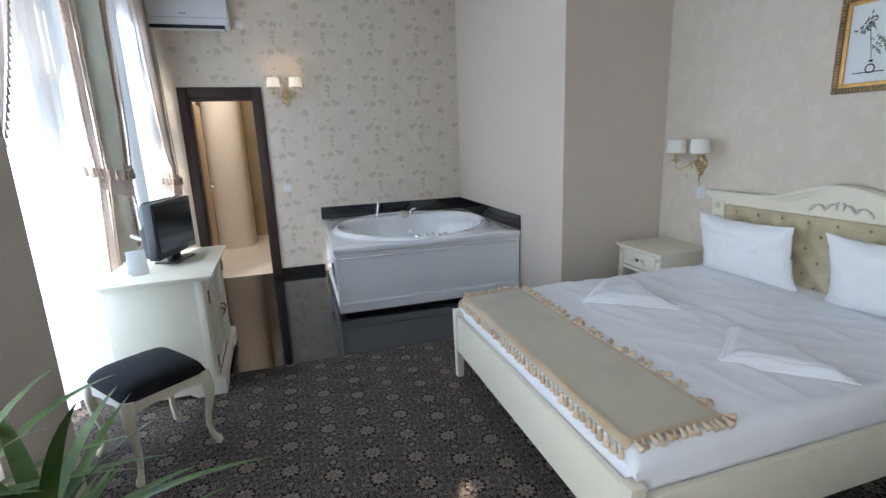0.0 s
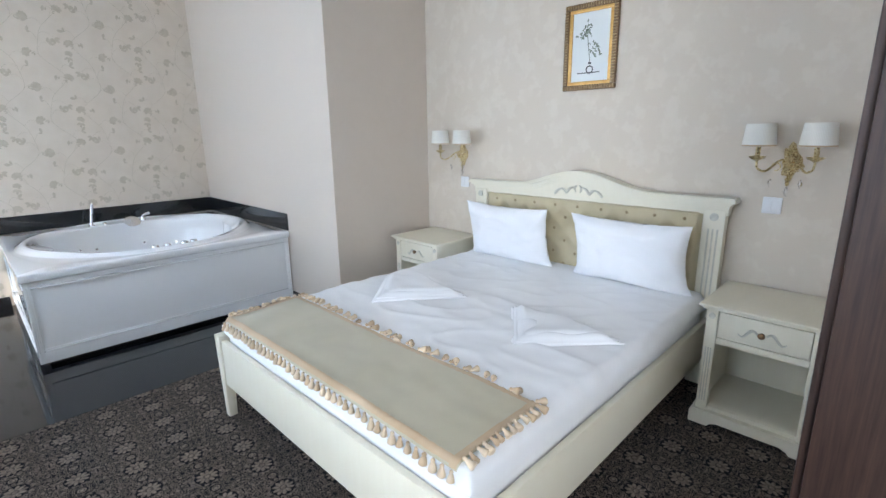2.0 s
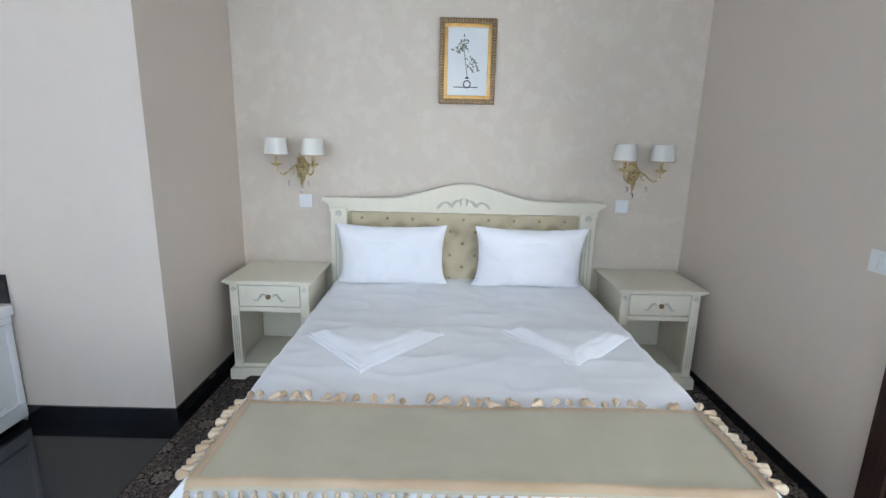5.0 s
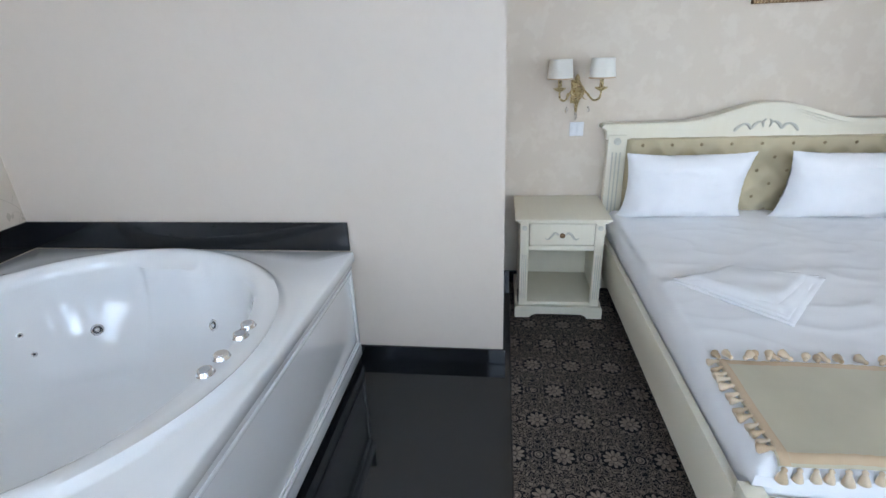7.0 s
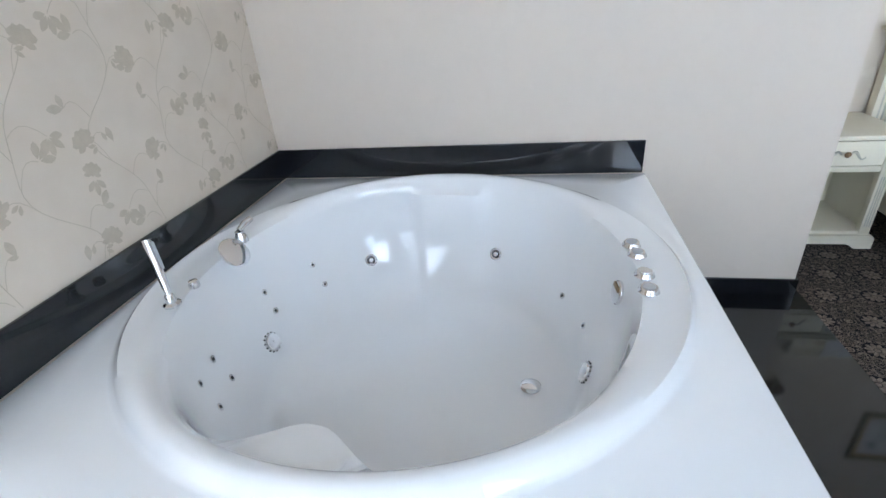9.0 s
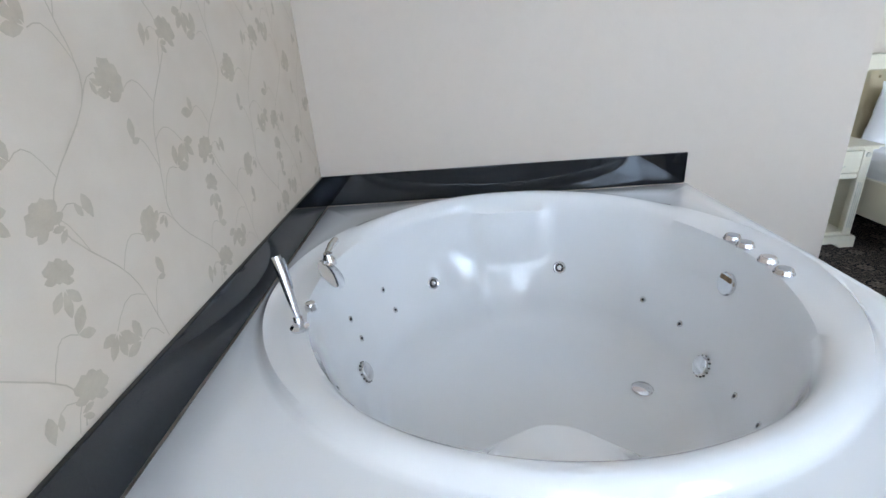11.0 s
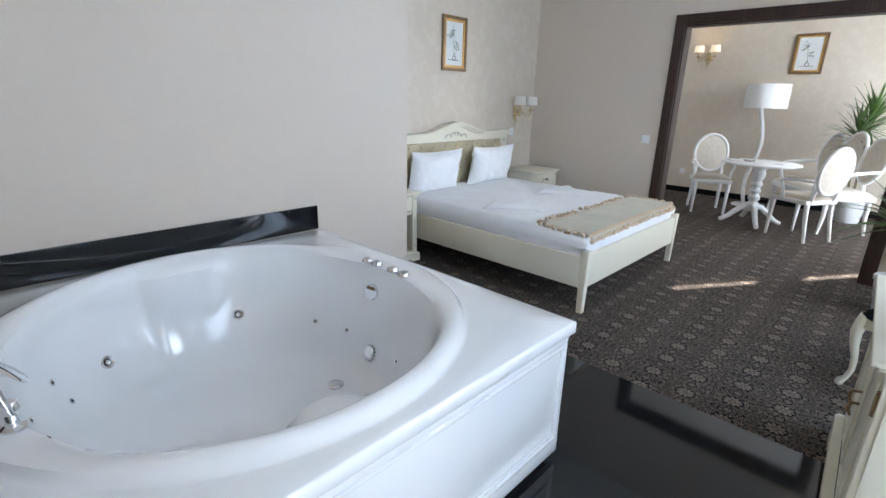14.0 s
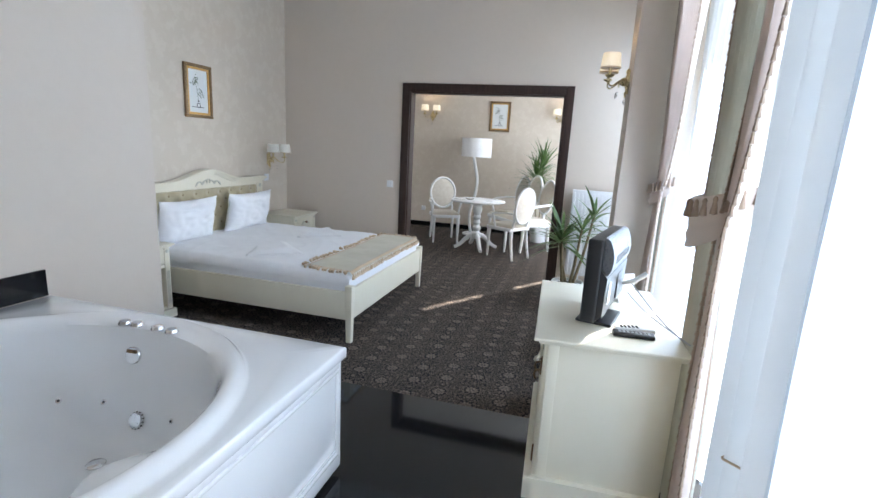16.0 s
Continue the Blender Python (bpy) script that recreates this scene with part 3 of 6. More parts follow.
def tub():
    t = thing("whirlpool_tub", "white acrylic whirlpool tub, round bowl in a square panelled surround", "bathtub")
    bm = bmesh.new()
    N = 216
    # bowl profile from the deck over the rounded lip to the floor: (radius, height)
    prof = [(0.838, 0.622), (0.830, 0.624), (0.820, 0.632), (0.808, 0.645), (0.788, 0.657), (0.768, 0.657), (0.752, 0.646), (0.740, 0.622), (0.730, 0.590), (0.722, 0.55),
            (0.712, 0.50), (0.698, 0.44), (0.679, 0.38), (0.648, 0.31), (0.615, 0.25), (0.585, 0.205), (0.552, 0.172), (0.51, 0.150), (0.46, 0.138), (0.38, 0.133), (0.30, 0.130), (0.22, 0.128), (0.15, 0.127), (0.03, 0.126)]

    def near(d, c, flat_half, end):
        """1 within flat_half degrees of c, falling to 0 at end."""
        return 1 - smooth01(abs((d - c + 180) % 360 - 180), flat_half, end)

    def bowl(i, k):
        th = 2 * math.pi * i / N
        r, z = prof[k]
        d = math.degrees(th) % 360
        # flattened shelves on the rim for the controls and the taps
        shelf = max(near(d, 269.0, 8.0, 62.0), near(d, 93.0, 10.0, 64.0))
        if 4 <= k <= 7:
            z += (0.633 - 0.004 * (k - 4) - z) * shelf
        if k >= 5:
            r -= 0.046 * shelf * smooth01(z, 0.06, 0.30) * (1.0 if k > 6 else (k - 4) / 3)
        if k >= 8:
            # headrest that swells into the bowl below the rim
            r -= 0.118 * near(d, 174.0, 1.0, 18.0) * smooth01(z, 0.26, 0.56) + 0.040 * near(d, -2.0, 8.0, 16.0) * smooth01(z, 0.34, 0.56)
            # reclining hollow with one upright edge
            r += 0.020 * smooth01(0.6 - z, 0.02, 0.05) * smooth01(d, 10.0, 12.6) * (1 - smooth01(d, 38.0, 66.0)) * (1 if z > 0.25 else 0.4)
        return Vector((TC.x + r * math.cos(th), TC.y + r * math.sin(th), z))

    rings = []
    sq = []
    for i in range(N):
        th = 2 * math.pi * i / N
        c, s = math.cos(th), math.sin(th)
        k = min(((TX1 - TC.x) if c > 0 else (TX0 - TC.x)) / c if abs(c) > 1e-6 else 9, ((TY1 - TC.y) if s > 0 else (TY0 - TC.y)) / s if abs(s) > 1e-6 else 9)
        sq.append(Vector((TC.x + k * c, TC.y + k * s, TZ)))
    for cx in (TX0, TX1):
        for cy in (TY0, TY1):
            j = min(range(N), key=lambda i: (sq[i] - Vector((cx, cy, TZ))).length)
            sq[j] = Vector((cx, cy, TZ))

    def inset(p, d, z):
        return Vector((min(max(p.x, TX0 + d), TX1 - d), min(max(p.y, TY0 + d), TY1 - d), z))
    for d, z in ((0.012, 0.567), (0.003, 0.570), (0.0, 0.574), (0.0, 0.612), (0.003, 0.619), (0.008, 0.622)):
        rings.append([inset(p, d, z) for p in sq])
    rings.append([sq[i].lerp(bowl(i, 0), 0.6).xy.to_3d() + Vector((0, 0, TZ)) for i in range(N)])
    for k in range(len(prof)):
        rings.append([bowl(i, k) for i in range(N)])
    vs = [[bm.verts.new(p) for p in r] for r in rings]
    for a, b in zip(vs, vs[1:]):
        for i in range(N):
            bm.faces.new((a[i], a[(i + 1) % N], b[(i + 1) % N], b[i]))
    bm.faces.new(vs[-1])
    part("bowl", bm, ACRYLIC, t, "glossy white acrylic bowl with moulded seats")

    # panels with raised stepped frames
    def panel(name, m, w):
        p = part(name, B(0, w, -0.012, 0, 0.035, 0.567, 0.002), ACRYLIC, t, "white moulded side panel", m=m)
        for x0, x1, out, z0, z1 in ((0.0, w, 0.024, 0.532, 0.5669), (0.0, w, 0.024, 0.035, 0.105), (0.0, 0.035, 0.022, 0.106, 0.531), (w - 0.035, w, 0.022, 0.106, 0.531),
                                    (0.035, w - 0.035, 0.030, 0.106, 0.120), (0.035, w - 0.035, 0.020, 0.1205, 0.130), (0.035, w - 0.035, 0.030, 0.517, 0.531)):
            part("panel_moulding", B(x0, x1, -out, -0.012, z0, z1, 0.004), ACRYLIC, p)
        return p
    panel("side_panel", pose(TX0 + 0.016, TY0 + 0.040, 0), TX1 - TX0 - 0.018)
    panel("side_panel", pose(TX0 + 0.040, TY1 - 0.004, 0, 0, 0, -90), TY1 - TY0 - 0.02)
    part("plinth", B(TX0 + 0.07, TX1, TY0 + 0.08, TY1, 0, 0.036), BLACK_PLASTIC, t, "recessed black plinth")

    def on_wall(deg, z, push=0.0):
        """Pose on the bowl's inner wall: local z points into the bowl."""
        for k in range(8, len(prof) - 1):
            if prof[k][1] >= z >= prof[k + 1][1]:
                break
        i = int(round(deg / 360 * N)) % N
        u = (prof[k][1] - z) / (prof[k][1] - prof[k + 1][1])
        p = bowl(i, k).lerp(bowl(i, k + 1), u)
        du = bowl((i + 1) % N, k) - bowl((i - 1) % N, k)
        dv = bowl(i, k) - bowl(i, k + 1)
        nrm = du.cross(dv).normalized()
        if nrm.dot(Vector((TC.x - p.x, TC.y - p.y, 0.6))) < 0:
            nrm = -nrm
        return Matrix.Translation(p + nrm * push) @ nrm.to_track_quat("Z", "Y").to_matrix().to_4x4()

    def jet(deg, z):
        j = part("jet", lathe([(0.027, 0), (0.028, 0.004), (0.024, 0.007), (0.020, 0.006), (0.017, 0.002), (0.016, 0.001)], 24), CHROME, t, "chrome water jet", m=on_wall(deg, z))
        part("jet_ring", lathe([(0.0155, 0.0015), (0.0155, 0.0025), (0.008, 0.003)], 18), HOLE, j)
        part("nozzle", lathe([(0.011, 0.002), (0.011, 0.006), (0.008, 0.008), (0.004, 0.006)], 16), CHROME, j)

    def air_jet(deg, z):
        j = part("air_jet", lathe([(0.0125, 0), (0.0125, 0.003), (0.010, 0.0045), (0.006, 0.0035)], 18), CHROME, t, m=on_wall(deg, z))
        part("nozzle", lathe([(0.0058, 0.003), (0.0058, 0.0045), (0.003, 0.005)], 12), HOLE, j)

    for x, y, z in ((2.314, 4.291, 0.333), (2.290, 4.843, 0.317)):
        jet(math.degrees(math.atan2(y - TC.y, x - TC.x)) % 360, z)
    for x, y, z in ((2.089, 3.969, 0.295), (1.902, 3.939, 0.291), (1.506, 3.948, 0.289), (1.338, 4.006, 0.350), (2.135, 5.079, 0.397), (2.134, 5.051, 0.303), (1.860, 5.130, 0.42), (1.840, 5.090, 0.34),
                    (1.489, 5.070, 0.428), (1.493, 5.050, 0.340), (1.34, 5.05, 0.45), (1.35, 5.02, 0.36)):
        air_jet(math.degrees(math.atan2(y - TC.y, x - TC.x)) % 360, z)
    for deg, z in ((-91.0, 0.241), (89.0, 0.270)):
        j = part("suction_grille", lathe([(0.036, 0), (0.036, 0.010), (0.032, 0.016), (0.02, 0.018), (0.003, 0.018)], 28), CHROME, t, "round chrome suction cover", m=on_wall(deg % 360, z))
        for k in range(14):
            a = 2 * math.pi * k / 14
            part("slot", B(-0.0022, 0.0022, 0.0, 0.006, -0.002, 0.0042), HOLE, j, m=pose(0.0335 * math.cos(a), 0.0335 * math.sin(a), 0.004, 0, 0, math.degrees(a) - 90))
    ov = part("overflow", lathe([(0.040, 0), (0.040, 0.008), (0.036, 0.013), (0.003, 0.014)], 28), CHROME, t, "round chrome overflow cover", m=on_wall(276.0, 0.50))
    part("lip", B(-0.026, 0.026, 0.012, 0.028, 0.0125, 0.0165, 0.002), ANTIQUE, ov)
    dr = part("drain", lathe([(0.037, 0), (0.037, 0.004), (0.031, 0.009), (0.003, 0.010)], 28), CHROME, t, "chrome drain plug", m=pose(1.735, 4.118, 0.136))
    # control knobs on the rim
    for k, (x, y) in enumerate(((1.882, 3.806), (1.818, 3.800), (1.700, 3.800), (1.618, 3.804))):
        c = part("control_knob", lathe([(0.028, 0), (0.029, 0.004), (0.026, 0.009), (0.025, 0.013), (0.022, 0.017), (0.003, 0.0172)], 24), CHROME, t, "chrome control knob", m=pose(x, y, 0.627))
        part("cap", lathe([(0.017, 0.0165), (0.016, 0.019), (0.003, 0.020)], 20), CHROME if k == 2 else GREY_PLASTIC, c)
    # hand shower, spout and mixer on the rim
    sx, sy = 1.475, 5.175
    hs = part("hand_shower", tube([(0, 0, 0.03), (0.012, 0.008, 0.08), (0.026, 0.018, 0.14), (0.042, 0.030, 0.200)], [0.009, 0.0115, 0.013, 0.0125], 14), CHROME, t, "slim chrome hand shower", m=pose(sx, sy, 0.628, 0, 0, 10))
    part("nozzle_face", B(-0.007, 0.007, -0.0145, -0.011, 0.0, 0.085, 0.002), GREY_PLASTIC, hs, m=pose(0.021, 0.012, 0.11, -8, 10, 0))
    part("holder", lathe([(0.026, 0), (0.026, 0.006), (0.016, 0.012), (0.013, 0.035), (0.011, 0.038)], 20), CHROME, hs)
    kn = part("diverter_knob", lathe([(0.017, 0), (0.018, 0.01), (0.014, 0.022), (0.003, 0.024)], 18), CHROME, t, m=pose(1.575, 5.170, 0.628))
    bm = lathe([(0.055, 0), (0.057, 0.004), (0.052, 0.008), (0.003, 0.010)], 32)
    for v in bm.verts:
        v.co.x *= 1.25
    part("waterfall_spout", bm, CHROME, t, "oval chrome waterfall spout", m=pose(1.790, 5.160, 0.632, 48, 0, 8))
    lv = part("mixer", lathe([(0.024, 0), (0.024, 0.02), (0.018, 0.028), (0.016, 0.042), (0.003, 0.044)], 20), CHROME, t, "chrome lever mixer", m=pose(1.885, 5.185, 0.628))
    part("lever", tube([(0, 0, 0.045), (0.03, -0.01, 0.06), (0.06, -0.02, 0.066)], [0.010, 0.013, 0.012], 10), CHROME, lv)
    return t


tub()
setting("tub_splashback_east", B(XP - 0.013, XP - 0.001, 3.648, YN - 0.014, TZ + 0.002, 0.767, 0.002), GRANITE, "black granite upstand behind the tub", "trim")
setting("tub_splashback_north", B(0.845, XP - 0.001, YN - 0.013, YN - 0.001, TZ + 0.002, 0.767, 0.002), GRANITE, "black granite upstand behind the tub", "trim")

# ---- the bed ----
BX0, BY0, BY1 = 1.455, 0.612, 2.318


def swell(w, n, top, rise, band):
    """Headboard outline: flat ends and a swelling middle."""
    out = []
    for i in range(n + 1):
        u = -1 + 2 * i / n
        s = abs(u)
        out.append((u * w, top + rise * (0.5 + 0.5 * math.cos(math.pi * min(s / 0.58, 1))) ** 1.15))
    return out


def bed():
    t = thing("double_bed", "ivory lacquered double bed with buttoned headboard and white linen", "bed")
    yc = (BY0 + BY1) / 2 - 0.008
    hb = part("headboard", B(3.470, 3.512, yc - 0.85, yc + 0.85, 0.12, 0.985, 0.004), IVORY, t)
    for s in (-1, 1):
        p = part("headboard_post", B(3.452, 3.515, yc + s * 0.80 - 0.052, yc + s * 0.80 + 0.052, 0, 1.0, 0.006), IVORY, t)
        for z in (0.965,):
            part("rosette", prism([(0.021 * math.cos(k * math.pi / 12), 0.021 * math.sin(k * math.pi / 12)) for k in range(24)], -0.005, 0.001, "x"), PATINA, p, m=pose(3.449, yc + s * 0.80, z))
        for k in (-1, 0, 1):
            part("flute", B(3.4485, 3.4535, yc + s * 0.80 + k * 0.022 - 0.004, yc + s * 0.80 + k * 0.022 + 0.004, 0.45, 0.90, 0.002), PATINA, p)
    # swelling crest: fascia and stepped cornice
    top = swell(0.862, 48, 1.018, 0.10, 0)
    bm = prism([(yc - 0.862, 0.975)] + [(yc + a, b) for a, b in top] + [(yc + 0.862, 0.975)], 3.458, 3.512, "x")
    crest = part("crest", bm, IVORY, t)
    for dz, th, out, w in ((0.0, 0.014, 0.012, 0.868), (0.014, 0.012, 0.024, 0.880), (0.026, 0.016, 0.036, 0.898), (0.042, 0.008, 0.030, 0.890)):
        low = swell(w, 48, 1.018 + dz, 0.10, 0)
        bm = prism([(yc + a, b) for a, b in low] + [(yc + a, b + th) for a, b in reversed(low)], 3.456 - out, 3.516, "x")
        part("cornice", bm, IVORY, t)
    # carved scrolls on the crest
    for s in (-1, 1):
        pts = []
        for k in range(26):
            u = k / 25
            r = 0.018 * (1 - u) + 0.004
            pts.append((3.456, yc + s * (0.035 + 0.13 * u + 0.010 * math.sin(u * 9)), 1.045 + 0.016 * math.cos(u * 9.5) - 0.018 * u))
        part("carved_scroll", tube(pts, [0.006 + 0.003 * math.sin(3 * k / 25 * math.pi) ** 2 for k in range(26)], 8), PATINA, crest)
        part("carved_leaf", tube([(3.456, yc + s * 0.01, 1.075), (3.454, yc + s * 0.024, 1.06), (3.456, yc + s * 0.016, 1.03)], [0.004, 0.009, 0.003], 8), PATINA, crest)
    # buttoned upholstery
    bm = bmesh.new()
    y0, y1, z0, z1 = yc - 0.742, yc + 0.742, 0.47, 0.985

    def cushion(u, v):
        y, z = y0 + (y1 - y0) * u, z0 + (z1 - z0) * v
        d = min((y - a) ** 2 + (z - b) ** 2 for a, b in spots) ** 0.5
        edge = min(u, 1 - u, v, 1 - v)
        return (3.464 - 0.020 * smooth01(d, 0.0, 0.075) * smooth01(edge, 0, 0.02) - 0.004 * smooth01(edge, 0, 0.02), y, z)
    spots = []
    for r in range(8):
        for c in range(16):
            y, z = yc + (c - 8 + 0.5 * (r % 2)) * 0.163, 0.938 - r * 0.078
            if y0 + 0.03 < y < y1 - 0.03 and z > z0 + 0.02:
                spots.append((y, z))
    grid(bm, cushion, 132, 46)
    up = part("upholstery", bm, TUFT, t, "buttoned beige leatherette panel")
    for y, z in spots:
        if z > 0.8 or abs(y - yc) < 0.3:
            part("button", lathe([(0.0095, 0), (0.0095, 0.004), (0.006, 0.008), (0.002, 0.009)], 10), BUTTON, up, m=pose(3.463, y, z, 0, -90, 0))
    # frame
    part("side_rail", B(BX0 + 0.05, 3.47, BY1 - 0.032, BY1 - 0.004, 0.185, 0.405, 0.004), IVORY, t)
    part("side_rail", B(BX0 + 0.05, 3.47, BY0 + 0.004, BY0 + 0.032, 0.185, 0.405, 0.004), IVORY, t)
    part("foot_rail", B(BX0 + 0.012, BX0 + 0.040, BY0 + 0.05, BY1 - 0.05, 0.185, 0.425, 0.004), IVORY, t)
    for y in (BY0, BY1):
        s = 1 if y == BY0 else -1
        ya, yb = sorted((y, y + s * 0.058))
        bm = box(bmesh.new(), BX0, BX0 + 0.058, ya, yb, 0, 0.452, 0.005)
        for v in bm.verts:
            if v.co.z < 0.02:
                v.co.x = BX0 + 0.029 + (v.co.x - BX0 - 0.029) * 0.72
                v.co.y = (ya + yb) / 2 + (v.co.y - (ya + yb) / 2) * 0.72
        part("leg", bm, IVORY, t)
    part("slat_base", B(BX0 + 0.045, 3.465, BY0 + 0.04, BY1 - 0.04, 0.24, 0.28), IVORY, t)
    return t


bed()


def mattress():
    """Mattress under a tucked white duvet, soft on top and creased along the sides."""
    rnd = random.Random(3)
    x0, x1, y0, y1, z0, z1 = BX0 + 0.048, 3.44, BY0 + 0.042, BY1 - 0.042, 0.281, 0.543
    t = thing("mattress", "mattress made up with a smooth white duvet", "mattress")
    bm = bmesh.new()
    box(bm, x0, x1, y0, y1, z0, 0.50, 0.05, 4)
    part("mattress_body", bm, LINEN, t)

    def top(u, v):
        x, y = x0 - 0.014 + (x1 - x0 + 0.014) * u, y0 - 0.016 + (y1 - y0 + 0.032) * v
        e = min((x - x0 + 0.014) * 1.0, y - y0 + 0.016, y1 + 0.016 - y)
        z = z1 - 0.075 * (1 - smooth01(e, -0.03, 0.06)) ** 1.6
        p = Vector((x * 2.1, y * 2.1, 0.3))
        z += 0.010 * noise.noise(p) + 0.005 * noise.noise(p * 3.1) + 0.0058 * (1 - abs(noise.noise(Vector((x * 5.5 + y * 2.0, y * 3.0 - x, 4.0))))) ** 6 + 0.0022 * noise.noise(Vector((x * 16, y * 9, 2)))
        z += 0.004 * math.exp(-((x - 2.25 + 0.03 * math.sin(y * 4)) / 0.05) ** 2)
        if e < 0.06:
            z += 0.012 * noise.noise(Vector((x * 9, y * 9, 5))) * (1 - e / 0.06)
        return (x, y, z)
    bm = bmesh.new()
    grid(bm, top, 150, 120)
    # hanging edge of the duvet down into the frame
    rim = [e for e in bm.edges if e.is_boundary]
    ext = bmesh.ops.extrude_edge_only(bm, edges=rim)
    for v in (g for g in ext["geom"] if isinstance(g, bmesh.types.BMVert)):
        v.co.z = 0.452 + 0.022 * noise.noise(v.co * 4) + 0.008 * noise.noise(v.co * 13)
        c = Vector(((x0 + x1) / 2, (y0 + y1) / 2, 0))
        v.co.x += 0.004 * (1 if v.co.x < c.x else -1)
    part("duvet", bm, LINEN, t, "white duvet with soft creases")


mattress()


def pillow(name, m, w, h, seed, d=0.16):
    bm = bmesh.new()

    def face(sgn):
        def fn(u, v):
            a, b = 2 * u - 1, 2 * v - 1
            x = a * w / 2 * (1 - 0.085 * (1 - b * b) * abs(a) ** 3)
            z = b * h / 2 * (1 - 0.10 * (1 - a * a) * abs(b) ** 3)
            x *= 1 + 0.05 * smooth01(-b, 0.6, 1.0)
            k = max((1 - a ** 4) * (1 - b ** 4), 0) ** 0.7
            y = sgn * (d / 2 * k + 0.002) + 0.022 * k * noise.noise(Vector((a * 2 + seed, b * 2, sgn))) + 0.014 * noise.noise(Vector((a * 5 + seed, b * 5, sgn))) * k + 0.006 * noise.noise(Vector((a * 13 + seed, b * 7, sgn))) * (1.1 - k)
            return (x, y, z + h / 2)
        return fn
    grid(bm, face(-1), 34, 26)
    grid(bm, face(1), 34, 26)
    bmesh.ops.remove_doubles(bm, verts=bm.verts, dist=0.0045)
    ob = part(name, bm, LINEN, None, m=m)
    return tagged(ob, "plump white cotton pillow leaning on the headboard", "pillow", "pillows on the bed")


pillow("pillow", pose(3.350, 1.900, 0.526, -11, 0, 90), 0.68, 0.415, 1.0)
pillow("pillow", pose(3.350, 1.045, 0.526, -11, 0, 90), 0.69, 0.415, 7.3)


def folded_linen(pts, seed, label):
    """A flat folded towel: two soft layers with the fold raised along one edge."""
    bm = bmesh.new()
    P = [Vector(p) for p in pts]
    mid = sum(P, Vector((0, 0))) / 4
    for k in range(2):
        q = [mid + (p - mid) * (1 - 0.06 * k) + Vector((0.010 * k, 0.006 * k)) for p in P]

        def fn(u, v):
            p = q[0].lerp(q[1], u).lerp(q[3].lerp(q[2], u), v)
            e = min(u, 1 - u, v, 1 - v)
            z = 0.548 + 0.009 * k + 0.026 * smooth01(e, 0, 0.16)
            z += 0.020 * noise.noise(Vector((p.x * 7, p.y * 7, seed + k))) * smooth01(e, 0, 0.15)
            z += 0.003 * math.exp(-((v - 0.88) / 0.14) ** 2) * smooth01(u, 0, 0.15) * smooth01(1 - u, 0, 0.15)
            return (p.x, p.y, z)
        grid(bm, fn, 30, 24)
    ob = part("folded_towel", bm, LINEN, None)
    sol = ob.modifiers.new("thick", "SOLIDIFY")
    sol.thickness = 0.004
    return tagged(ob, label, "towel", "towels on the bed")


folded_linen([(2.47, 2.20), (2.58, 1.93), (2.52, 1.56), (2.12, 1.89)], 4, "folded white towel lying on the duvet")
folded_linen([(2.56, 1.30), (2.57, 0.95), (2.53, 0.69), (2.18, 1.02)], 9, "folded white towel lying on the duvet")


